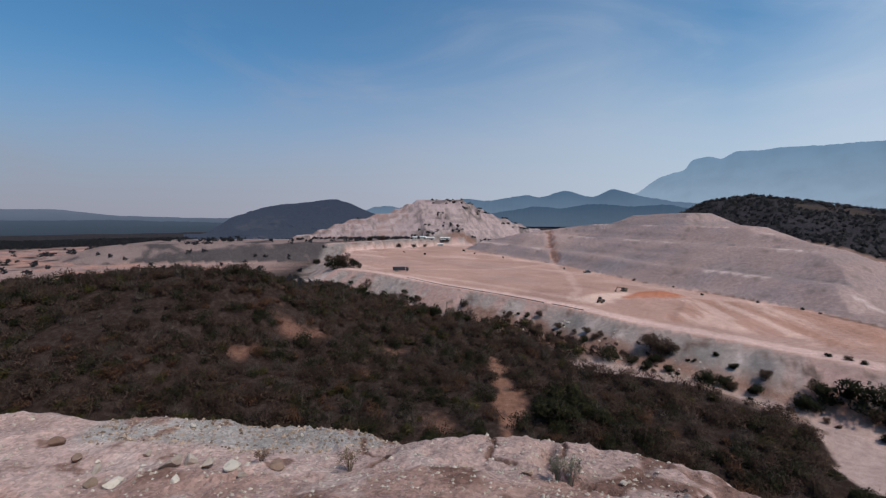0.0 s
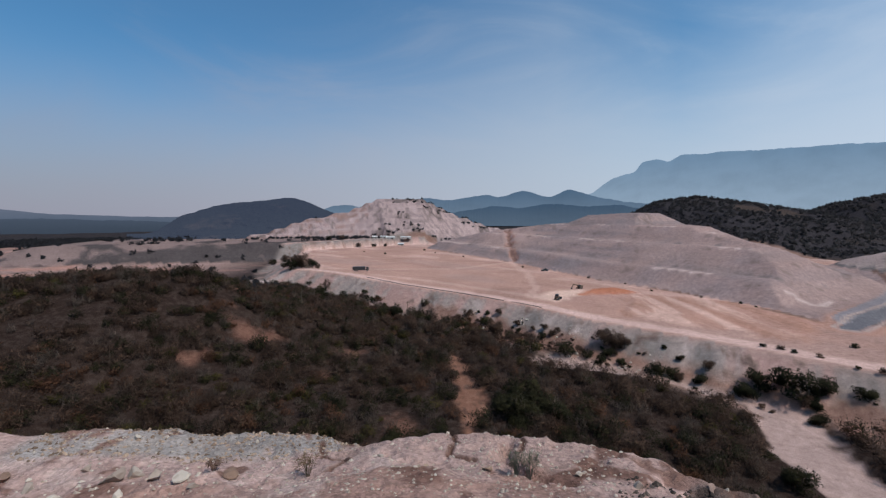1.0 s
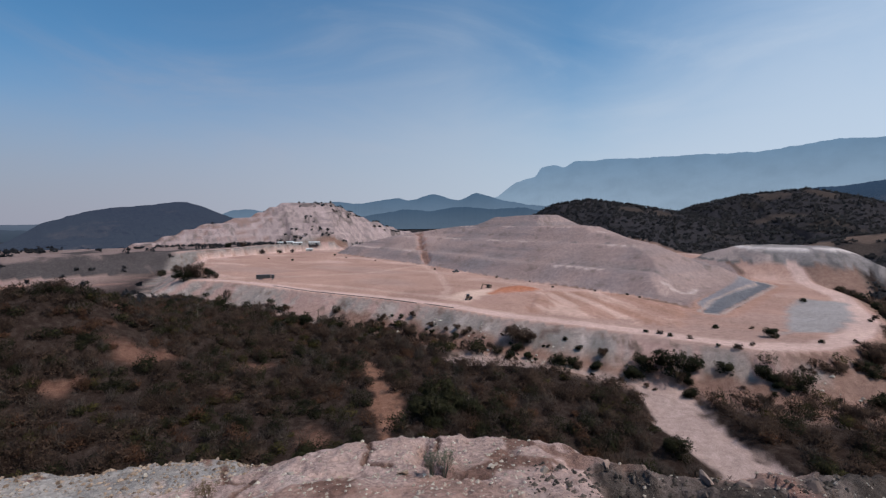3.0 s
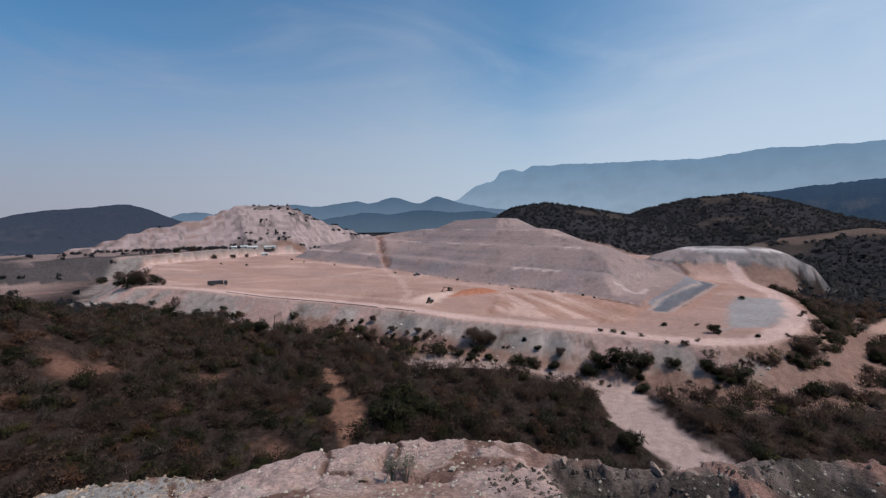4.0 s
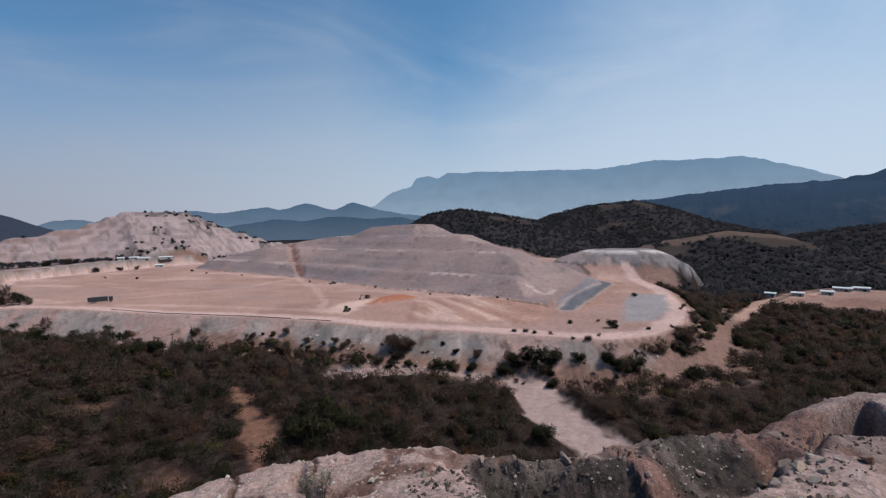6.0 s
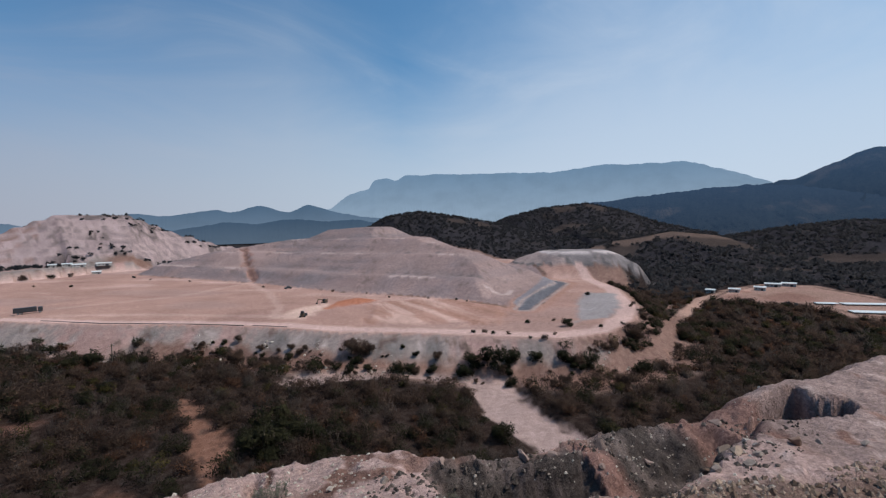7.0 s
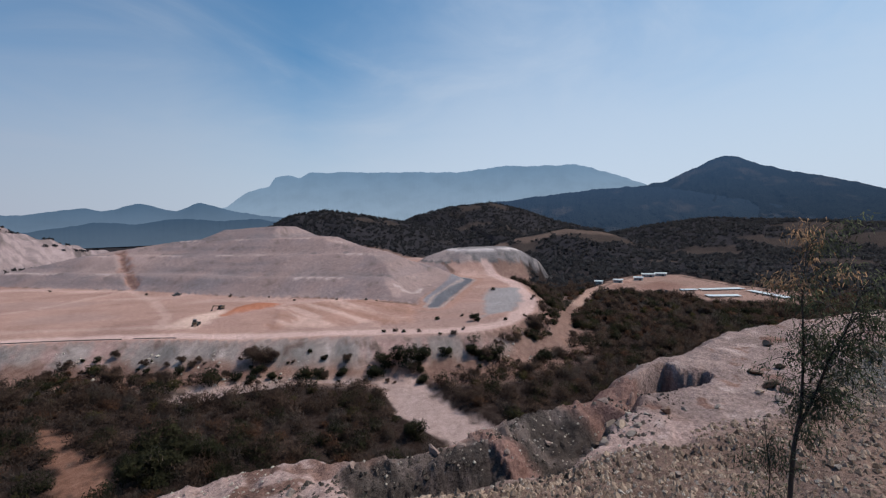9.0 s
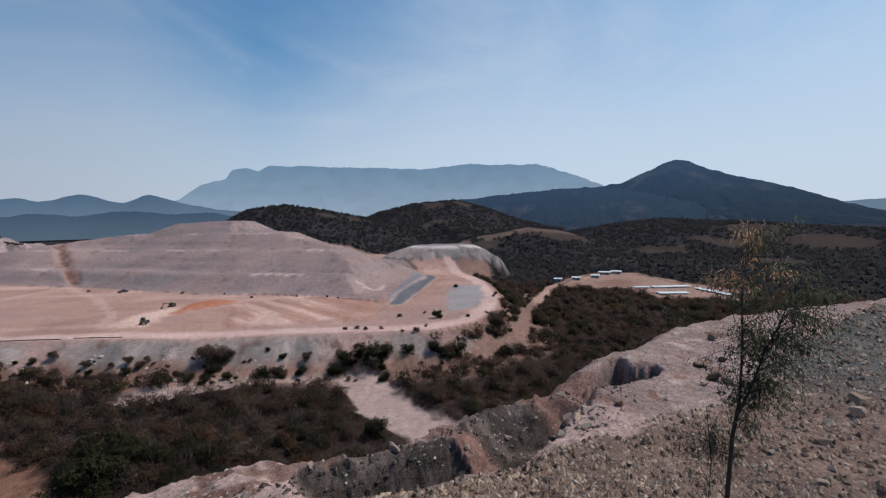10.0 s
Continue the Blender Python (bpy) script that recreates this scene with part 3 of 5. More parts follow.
    lay(smooth(np.abs(drain - 4.3), 1.0, 0.5), (0.36, 0.29, 0.25))
    lay(smooth(drain, 12, 8) * (drain > 5.5) * (inside(x, y, LINER) < 0) * (sp > 0) * 0.8, (0.36, 0.215, 0.16))
    lay((e < 1.05) * 1.0, (0.22, 0.2, 0.19))
    lay((e < 1.1) * smooth(e + 0.3 * n1, 0.65, 0.8) * smooth(n1 + n2, -0.3, 0.2), (0.13, 0.125, 0.12))
    lay((e < 1.05) * smooth(n1, 0.0, 0.3), (0.33, 0.27, 0.24))
    lay((e < 1.2) * smooth(e, 0.6, 0.75) * smooth(x - y, 110, 150) * smooth(n1 + n2, -0.2, 0.2), (0.105, 0.1, 0.098))
    lay(smooth(np.abs(e - 0.58) + 0.06 * n2, 0.1, 0.04), (0.55, 0.5, 0.46))
    # the dump underfoot
    lay(smooth(s, -14, 0.2), (0.2, 0.16, 0.14))
    lay(smooth(s, -0.6, 0.3), (0.45, 0.33, 0.28))
    lay(smooth(s, -0.6, 0.3) * smooth(rough(x, y, 3.5, 4, 37.0), 0.0, 0.25), (0.34, 0.225, 0.18))
    g_dist, g_side, g_at = along(x, y, GULLY)
    wr, _, _ = along(x, y, WINDROW)
    lay(smooth(wr + 0.4 * n2, 1.5, 0.9), (0.35, 0.33, 0.295))
    # the gully's far wall is dark grey fill deepened for shade, with a spur and a far end of pink earth
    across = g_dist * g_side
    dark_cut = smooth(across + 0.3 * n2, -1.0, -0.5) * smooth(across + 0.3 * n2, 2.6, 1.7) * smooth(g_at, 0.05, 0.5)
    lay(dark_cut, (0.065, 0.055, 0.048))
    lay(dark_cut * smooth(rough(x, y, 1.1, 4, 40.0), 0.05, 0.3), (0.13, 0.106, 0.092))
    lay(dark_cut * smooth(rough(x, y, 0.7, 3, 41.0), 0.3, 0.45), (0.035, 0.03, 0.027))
    pink = np.exp(-((g_at - 3.35) / 0.42) ** 4) + 0.8 * smooth(g_at, 5.2, 5.6)
    lay(dark_cut * pink, (0.25, 0.15, 0.12))
    lay(smooth(s, -0.6, 0.3) * smooth(x, 12, 15) * (1 - dark_cut), (0.29, 0.22, 0.19))
    sink = inside(x, y, SINK)
    lay(smooth(sink + 0.3 * n2, -0.2, 0.2), (0.2, 0.125, 0.1))
    # crumbling brown lumps in the pink soil
    lay(smooth(s, -0.3, 0.3) * (1 - dark_cut) * smooth(rough(x, y, 1.3, 4, 72.0), 0.28, 0.42), (0.22, 0.135, 0.105))
    lay(smooth(s, -0.3, 0.3) * (1 - dark_cut) * smooth(rough(x, y, 0.9, 4, 73.0), 0.34, 0.5) * 0.6, (0.5, 0.4, 0.345))
    for n, line in enumerate(CRACKS):
        c, _, _ = along(x + 0.14 * rough(x, y, 0.5, 3, 60.0 + n), y + 0.14 * rough(x, y, 0.5, 3, 64.0 + n), line)
        lay(smooth(c, 0.14, 0.04), (0.17, 0.105, 0.082))
    rubble = smooth(inside(x, y, RUBBLE) + 0.5 * n2, -0.2, 0.4)
    lay(rubble, (0.21, 0.146, 0.113))
    lay(rubble * smooth(rough(x, y, 5, 3, 38.0), 0.05, 0.35), (0.16, 0.115, 0.095))
    lay(rubble * smooth(x, 15, 22), (0.115, 0.112, 0.1))
    return col * np.array([1.06, 0.965, 1.0])


def grid_mesh(name, az, rad):
    a, d = np.meshgrid(np.radians(az), rad)
    x, y = d * np.sin(a), d * np.cos(a)
    z, *m = land(x, y)
    col = soils(x, y, z, *m)
    rows, cols = x.shape
    idx = np.arange(rows * cols).reshape(rows, cols)
    nxt = np.roll(idx, -1, 1)
    quads = np.stack([idx[:-1], idx[1:], nxt[1:], nxt[:-1]], -1).reshape(-1, 4)[:, ::-1]
    me = bpy.data.meshes.new(name)
    me.vertices.add(rows * cols)
    me.vertices.foreach_set("co", np.stack([x, y, z + LIFT], -1).ravel())
    n = len(quads)
    me.loops.add(4 * n)
    me.loops.foreach_set("vertex_index", quads.ravel())
    me.polygons.add(n)
    me.polygons.foreach_set("loop_start", np.arange(0, 4 * n, 4))
    me.update(calc_edges=True)
    at = me.color_attributes.new("soil", "FLOAT_COLOR", "POINT")
    at.data.foreach_set("color", np.concatenate([col.reshape(-1, 3), np.ones((rows * cols, 1))], 1).ravel())
    me.polygons.foreach_set("use_smooth", np.ones(n, bool))
    return me


AZ = np.concatenate([np.arange(-52, 106, 0.22), np.arange(106, 308, 2.0)])
RAD = np.concatenate([[0.01, 0.6, 1.2], np.geomspace(2.0, 5.5, 24), np.geomspace(5.53, 26, 230), np.geomspace(26.4, 4900, 390)])
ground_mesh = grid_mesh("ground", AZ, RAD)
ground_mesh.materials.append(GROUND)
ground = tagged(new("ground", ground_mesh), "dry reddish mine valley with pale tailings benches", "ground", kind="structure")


def level(x, y):
    return float(land(np.array([x], float), np.array([y], float))[0][0]) + LIFT


# ---------- far mountains, their haze painted as glowing blue ---


def mountain(name, label, line, foot, depth, colour_top, colour_foot, jag, seed, wooded=0.0, round_off=3):
    """A range along (azimuth, distance, height) points, as a sloping body with gullies."""
    az = np.arange(line[0][0], line[-1][0], 0.1)
    dist = np.interp(az, [p[0] for p in line], [p[1] for p in line])
    top = np.interp(az, [p[0] for p in line], [p[2] for p in line])
    soft = np.exp(-(np.arange(-12, 13) / max(round_off, 0.1)) ** 2)
    top = np.convolve(np.pad(top, 12, "edge"), soft / soft.sum(), "valid")
    top = top + jag * rough(az * 40, az * 0, 30, 4, seed)
    rows = np.linspace(0, 1, 60 if wooded else 24)
    f = rows[:, None]
    front = dist[None, :] - depth * (1 - f) * (1 + (0.22 if wooded else 0.1) * rough(az[None, :] * 60 + 0 * f, f * 420 + 0 * az[None, :], 90, 5, seed + 1))
    x, y = front * np.sin(np.radians(az)), front * np.cos(np.radians(az))
    z = foot + (top - foot)[None, :] * f ** 1.35 + LIFT
    if wooded:
        z = z + 9 * rough(x, y, 120, 5, seed + 2) * np.sin(np.pi * f) - 8 * np.abs(rough(x, y, 220, 3, seed + 3)) * np.sin(np.pi * f)
    # a back side, so that the range is a solid ridge
    bx, by = (dist + depth) * np.sin(np.radians(az)), (dist + depth) * np.cos(np.radians(az))
    x, y, z = np.vstack([x, bx]), np.vstack([y, by]), np.vstack([z, np.full((1, len(az)), foot + LIFT)])
    nr, nc = x.shape
    idx = np.arange(nr * nc).reshape(nr, nc)
    quads = np.stack([idx[:-1, :-1], idx[:-1, 1:], idx[1:, 1:], idx[1:, :-1]], -1).reshape(-1, 4)
    me = bpy.data.meshes.new(name)
    me.from_pydata(np.stack([x, y, z], -1).reshape(-1, 3).tolist(), [], quads.tolist())
    # the soil attribute holds painted haze here, a glow colour from foot to top
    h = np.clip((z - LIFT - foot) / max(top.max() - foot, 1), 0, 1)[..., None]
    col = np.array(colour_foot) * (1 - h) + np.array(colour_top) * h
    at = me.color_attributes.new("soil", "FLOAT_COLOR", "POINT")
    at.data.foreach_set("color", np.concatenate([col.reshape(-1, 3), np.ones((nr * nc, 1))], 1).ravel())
    me.polygons.foreach_set("use_smooth", np.ones(len(quads), bool))
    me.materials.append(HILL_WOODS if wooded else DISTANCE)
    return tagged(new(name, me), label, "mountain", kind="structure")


def at_el(pairs, d):
    return [(a, d, d * math.tan(radians(e))) for a, e in pairs]


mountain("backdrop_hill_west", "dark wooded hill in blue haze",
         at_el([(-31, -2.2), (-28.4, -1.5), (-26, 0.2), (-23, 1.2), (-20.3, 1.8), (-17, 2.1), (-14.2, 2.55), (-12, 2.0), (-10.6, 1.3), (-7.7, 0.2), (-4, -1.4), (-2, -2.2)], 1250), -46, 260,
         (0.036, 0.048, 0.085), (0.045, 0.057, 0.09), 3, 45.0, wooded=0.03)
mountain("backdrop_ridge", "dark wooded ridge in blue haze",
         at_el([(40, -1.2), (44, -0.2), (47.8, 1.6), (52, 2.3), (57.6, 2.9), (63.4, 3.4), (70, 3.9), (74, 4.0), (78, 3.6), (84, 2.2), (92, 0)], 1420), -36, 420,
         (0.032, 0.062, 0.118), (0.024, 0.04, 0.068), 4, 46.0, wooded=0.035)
mountain("backdrop_peak", "pointed dark wooded mountain in blue haze with bare brown patches",
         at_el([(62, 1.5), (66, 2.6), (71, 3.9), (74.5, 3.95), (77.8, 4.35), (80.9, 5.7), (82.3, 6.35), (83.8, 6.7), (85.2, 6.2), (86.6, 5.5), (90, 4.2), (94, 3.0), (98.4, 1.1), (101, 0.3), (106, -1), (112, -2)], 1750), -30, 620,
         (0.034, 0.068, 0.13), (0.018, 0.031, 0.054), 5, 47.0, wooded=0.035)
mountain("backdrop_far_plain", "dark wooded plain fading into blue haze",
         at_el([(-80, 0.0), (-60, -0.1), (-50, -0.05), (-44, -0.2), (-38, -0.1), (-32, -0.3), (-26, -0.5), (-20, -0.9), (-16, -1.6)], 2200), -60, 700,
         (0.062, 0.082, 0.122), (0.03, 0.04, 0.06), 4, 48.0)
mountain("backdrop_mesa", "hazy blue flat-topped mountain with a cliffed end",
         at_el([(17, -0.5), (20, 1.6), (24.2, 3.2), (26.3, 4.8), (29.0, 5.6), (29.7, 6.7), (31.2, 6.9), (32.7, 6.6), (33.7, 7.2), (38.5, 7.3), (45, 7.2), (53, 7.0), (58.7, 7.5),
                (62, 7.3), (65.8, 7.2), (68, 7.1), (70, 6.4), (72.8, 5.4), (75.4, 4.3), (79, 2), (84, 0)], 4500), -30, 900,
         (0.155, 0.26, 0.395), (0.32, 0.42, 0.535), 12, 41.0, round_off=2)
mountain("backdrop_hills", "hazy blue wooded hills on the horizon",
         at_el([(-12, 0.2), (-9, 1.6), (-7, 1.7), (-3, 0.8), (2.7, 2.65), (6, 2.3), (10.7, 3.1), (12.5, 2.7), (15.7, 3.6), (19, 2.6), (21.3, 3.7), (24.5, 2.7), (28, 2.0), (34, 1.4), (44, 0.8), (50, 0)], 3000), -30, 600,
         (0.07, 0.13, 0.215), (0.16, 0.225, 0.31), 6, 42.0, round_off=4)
mountain("backdrop_foothills", "wooded foothills in blue haze below the far range",
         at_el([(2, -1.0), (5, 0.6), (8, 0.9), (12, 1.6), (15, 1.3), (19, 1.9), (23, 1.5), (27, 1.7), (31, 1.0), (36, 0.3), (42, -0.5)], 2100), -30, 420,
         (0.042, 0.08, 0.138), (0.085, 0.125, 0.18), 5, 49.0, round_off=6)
mountain("backdrop_plain", "low hills in blue haze beyond a hazy plain",
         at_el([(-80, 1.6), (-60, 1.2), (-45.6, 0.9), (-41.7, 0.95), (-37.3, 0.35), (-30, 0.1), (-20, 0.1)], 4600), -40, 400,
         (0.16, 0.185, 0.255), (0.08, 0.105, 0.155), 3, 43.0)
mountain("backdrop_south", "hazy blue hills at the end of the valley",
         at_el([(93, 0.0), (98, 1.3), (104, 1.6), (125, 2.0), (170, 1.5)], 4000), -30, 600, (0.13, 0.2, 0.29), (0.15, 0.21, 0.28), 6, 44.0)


# ---------- building things ----------


def thing(name, label, category, m, group=""):
    ob = tagged(new(name), label, category, group)
    ob.matrix_world = m
    return ob


def link_mesh(name, me, mat, parent=None, label=""):
    if mat and not me.materials:
        me.materials.append(mat)
    ob = new(name, me)
    if parent:
        ob.parent = parent
    return tagged(ob, label)


def part(name, bm, mat, parent, label="", flat=True):
    me = bpy.data.meshes.new(name)
    bm.to_mesh(me)
    bm.free()
    if not flat:
        me.polygons.foreach_set("use_smooth", np.ones(len(me.polygons), bool))
    return link_mesh(name, me, mat, parent, label)


def box(size, at=(0, 0, 0), bevel=0.0, turn=(0, 0, 0)):
    bm = bmesh.new()
    bmesh.ops.create_cube(bm, size=1)
    bmesh.ops.scale(bm, vec=size, verts=bm.verts)
    if bevel:
        bmesh.ops.bevel(bm, geom=bm.edges[:], offset=bevel, segments=2, affect="EDGES", profile=0.6)
    bmesh.ops.transform(bm, matrix=pose(*at, *turn), verts=bm.verts)
    return bm


def drum(r, length, at=(0, 0, 0), turn=(0, 0, 0), sides=14, r2=None):
    bm = bmesh.new()
    bmesh.ops.create_cone(bm, cap_ends=True, segments=sides, radius1=r, radius2=r if r2 is None else r2, depth=length)
    bmesh.ops.transform(bm, matrix=pose(*at, *turn), verts=bm.verts)
    return bm


def tube(points, radii, sides=6):
    """A tapered limb through points, as vertex and face lists."""
    verts, faces = [], []
    for k, (p, r) in enumerate(zip(points, radii)):
        p = Vector(p)
        q = Vector(points[min(k + 1, len(points) - 1)]) - Vector(points[max(k - 1, 0)])
        turn = q.to_track_quat("Z", "Y").to_matrix()
        for i in range(sides):
            a = 2 * math.pi * i / sides
            verts.append(tuple(p + turn @ Vector((r * math.cos(a), r * math.sin(a), 0))))
        if k:
            b = (k - 1) * sides
            faces += [(b + i, b + (i + 1) % sides, b + sides + (i + 1) % sides, b + sides + i) for i in range(sides)]
    faces.append(tuple(range(len(verts) - sides, len(verts))))
    return verts, faces


def limbs_mesh(name, limbs, mat):
    verts, faces = [], []
    for v, f in limbs:
        n = len(verts)
        verts += v
        faces += [tuple(i + n for i in q) for q in f]
    me = bpy.data.meshes.new(name)
    me.from_pydata(verts, [], faces)
    me.polygons.foreach_set("use_smooth", np.ones(len(faces), bool))
    me.materials.append(mat)
    return me


def plain(name, rgb, roughness=0.7, metal=0.0, vary=0.25, scale=3.0):
    def build(nt, b):
        tcn = nt.nodes.new("ShaderNodeTexCoord").outputs["Object"]
        n = noise_node(nt, scale, 6, 0.65, tcn).outputs["Fac"]
        c = mixed(nt, tuple(v * (1 - vary) for v in rgb), tuple(min(1, v * (1 + vary)) for v in rgb), ranged(nt, n, 0.3, 0.7))
        nt.links.new(c, b.inputs["Base Color"])
        b.inputs["Roughness"].default_value, b.inputs["Metallic"].default_value = roughness, metal
        bumped(nt, b, n, 0.25, 0.02)
    return material(name, build)


BARK = plain("bark", (0.05, 0.04, 0.034), 0.9, scale=12)
DARK_STEEL = plain("dark_paint", (0.03, 0.032, 0.036), 0.5)
RUBBER = plain("rubber", (0.02, 0.02, 0.02), 0.9)
WHITE_SHEET = plain("white_sheet_roof", (0.6, 0.6, 0.59), 0.6, vary=0.2)
GREY_WALL = plain("shed_wall", (0.42, 0.39, 0.36), 0.8)
YELLOW = plain("machine_yellow", (0.09, 0.06, 0.035), 0.6)
TIMBER = plain("pole_timber", (0.1, 0.075, 0.055), 0.9, scale=8)
GLASS_DARK = plain("cab_glass", (0.03, 0.04, 0.05), 0.15)
PIPE_BLACK = plain("black_pipe", (0.025, 0.025, 0.028), 0.5)
CERAMIC = plain("ceramic", (0.3, 0.3, 0.3), 0.3)


EARTH_RGB = (0.15, 0.1, 0.082), (0.3, 0.205, 0.17)


def stony(name, lo, hi):
    def build(nt, b):
        geo = nt.nodes.new("ShaderNodeNewGeometry")
        oi = nt.nodes.new("ShaderNodeObjectInfo")
        n = noise_node(nt, 7.0, 8, 0.7, geo.outputs["Position"]).outputs["Fac"]
        isl = nt.nodes.new("ShaderNodeMath")
        isl.operation = "FRACT"
        sm = nt.nodes.new("ShaderNodeMath")
        nt.links.new(geo.outputs["Random Per Island"], sm.inputs[0])
        nt.links.new(oi.outputs["Random"], sm.inputs[1])
        nt.links.new(sm.outputs[0], isl.inputs[0])
        c = mixed(nt, lo, hi, isl.outputs[0])
        c = mixed(nt, c, tuple(0.6 * v for v in lo), ranged(nt, n, 0.5, 0.75, 0, 0.7))
        nt.links.new(c, b.inputs["Base Color"])
        b.inputs["Roughness"].default_value = 0.9
        b.inputs["Specular IOR Level"].default_value = 0.2
        bumped(nt, b, n, 0.6, 0.05)
    return material(name, build)


STONE_PALE = stony("pale_stone", (0.3, 0.23, 0.19), (0.58, 0.49, 0.41))
STONE_BROWN = stony("brown_stone", (0.16, 0.095, 0.07), (0.24, 0.15, 0.11))
STONE_GREY = stony("grey_stone", (0.12, 0.076, 0.054), (0.5, 0.355, 0.262))

EARTH = stony("crumbling_earth", *EARTH_RGB)
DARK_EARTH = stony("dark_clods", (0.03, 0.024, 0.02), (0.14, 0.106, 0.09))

# ---------- vegetation ----------


def blades(rng, n, w, h, length, width, rise=0.2, loose=0.9):
    """Thin twigs and leaves through a rounded, uneven crown: triangle corners."""
    p = rng.normal(size=(n, 3))
    p /= np.linalg.norm(p, axis=1)[:, None]
    f = rng.random(n) ** 0.28
    ph = rng.random(4) * 6
    swell = 1 + 0.22 * np.sin(3 * np.arctan2(p[:, 1], p[:, 0]) + ph[0]) + 0.2 * np.sin(4.1 * p[:, 2] + ph[1] + 2 * p[:, 0])
    out_dir = p.copy()
    p = p * (f * swell)[:, None] * np.array([w / 2, w / 2, h * 0.5]) + np.array([0, 0, h * 0.48])
    a = out_dir * 0.6 + rng.normal(size=(n, 3)) * loose + np.array([0, 0, rise])
    a /= np.linalg.norm(a, axis=1)[:, None]
    b = np.cross(a, rng.normal(size=(n, 3)))
    b /= np.linalg.norm(b, axis=1)[:, None]
    l = length * (0.5 + rng.random(n))[:, None]
    k = width * (0.6 + 0.8 * rng.random(n))[:, None]
    return np.stack([p - a * l * 0.5 - b * k, p - a * l * 0.5 + b * k, p + a * l * 0.5], 1)


def blade_mesh(name, tris, mat):
    q = np.concatenate(tris).reshape(-1, 3)
    n = len(q) // 3
    outward = []
    for t in tris:
        c = t.mean(1)
        d = c - c.mean(0)
        d = d / (np.abs(d).max(0) + 1e-6) + np.array([0, 0, 0.25])
        d = d / (np.linalg.norm(d, axis=1)[:, None] + 1e-6)
        outward.append(np.repeat(d, 3, 0))
    me = bpy.data.meshes.new(name)
    me.vertices.add(3 * n)
    me.vertices.foreach_set("co", q.ravel())
    me.attributes.new("outward", "FLOAT_VECTOR", "POINT").data.foreach_set("vector", np.concatenate(outward).ravel())
    me.loops.add(3 * n)
    me.loops.foreach_set("vertex_index", np.arange(3 * n))
    me.polygons.add(n)
    me.polygons.foreach_set("loop_start", np.arange(0, 3 * n, 3))
    me.update(calc_edges=True)
    me.materials.append(mat)
    return me


rng = np.random.default_rng(4)


def spread(n, az0, az1, d0, d1, keep):
    a = rng.uniform(az0, az1, n)
    d = np.sqrt(rng.uniform(d0 * d0, d1 * d1, n))
    x, y = d * np.sin(np.radians(a)), d * np.cos(np.radians(a))
    z, s, sp, sd, e, pale = land(x, y)
    ok = keep(x, y, z, s, sp, sd, e, pale)
    return x[ok], y[ok], z[ok] + LIFT


def open_ground(x, y):
    w, _, _ = along(x, y, WASH)
    t, _, _ = along(x, y, TRACK)
    h, _, _ = along(x, y, HAUL)
    ok = (w > 9.5) & (t > 2.8 + 2 * rough(x, y, 6, 2, 53.0)) & (h > 4) & (along(x, y, SPUR_ROAD)[0] > 3.2) & (inside(x, y, YARD) < -3)
    for px, py, pr in REDS:
        ok &= np.hypot(x - px, y - py) > 0.55 * pr * (1 + 0.8 * rough(x, y, 5, 2, 51.0))
    return ok


def scrub_here(x, y, z, s, sp, sd, e, pale):
    thin = rough(x, y, 22, 4, 31.0) + 0.4 * rough(x, y, 6, 4, 32.0) < 0.62
    patch = rough(x, y, 9, 3, 52.0)
    foot = (sp < -19) | ((sp < -17) & (x > 18) & (x < 62) & (patch > 0.0)) | ((sp < -10) & (patch > 0.35)) | ((sp < -4) & (x > 118))
    return (s < -30) & foot & ((e > 1.25) | (z < -42)) & open_ground(x, y) & thin


SCRUB = (("dense leafless brown scrub on the valley floor", DRY_LEAF, 7600, 2.6, 6.2, 0.5),
         ("rusty dry-leaved bushes in the scrub", RUST_LEAF, 1900, 2.0, 4.8, 0.4),
         ("bare grey twigs standing over the scrub", GREY_TWIG, 2600, 2.4, 5.2, 1.1),
         ("olive bushes with a few live leaves", OLIVE_LEAF, 1500, 2.0, 4.6, 0.2),
         ("dark green scrub among the dry bushes", GREEN_LEAF, 3000, 2.6, 6.0, 0.2))
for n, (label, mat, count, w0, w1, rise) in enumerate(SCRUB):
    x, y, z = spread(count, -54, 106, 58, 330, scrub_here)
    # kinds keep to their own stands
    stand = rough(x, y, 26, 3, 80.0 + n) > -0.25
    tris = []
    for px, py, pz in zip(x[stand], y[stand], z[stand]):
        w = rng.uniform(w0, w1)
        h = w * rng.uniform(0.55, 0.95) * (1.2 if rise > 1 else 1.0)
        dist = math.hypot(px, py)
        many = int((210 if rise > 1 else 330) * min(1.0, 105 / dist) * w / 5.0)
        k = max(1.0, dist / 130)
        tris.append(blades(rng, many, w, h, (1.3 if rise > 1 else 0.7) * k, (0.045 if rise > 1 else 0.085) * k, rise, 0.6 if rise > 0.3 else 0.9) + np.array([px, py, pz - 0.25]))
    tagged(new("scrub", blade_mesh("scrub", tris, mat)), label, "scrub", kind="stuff")


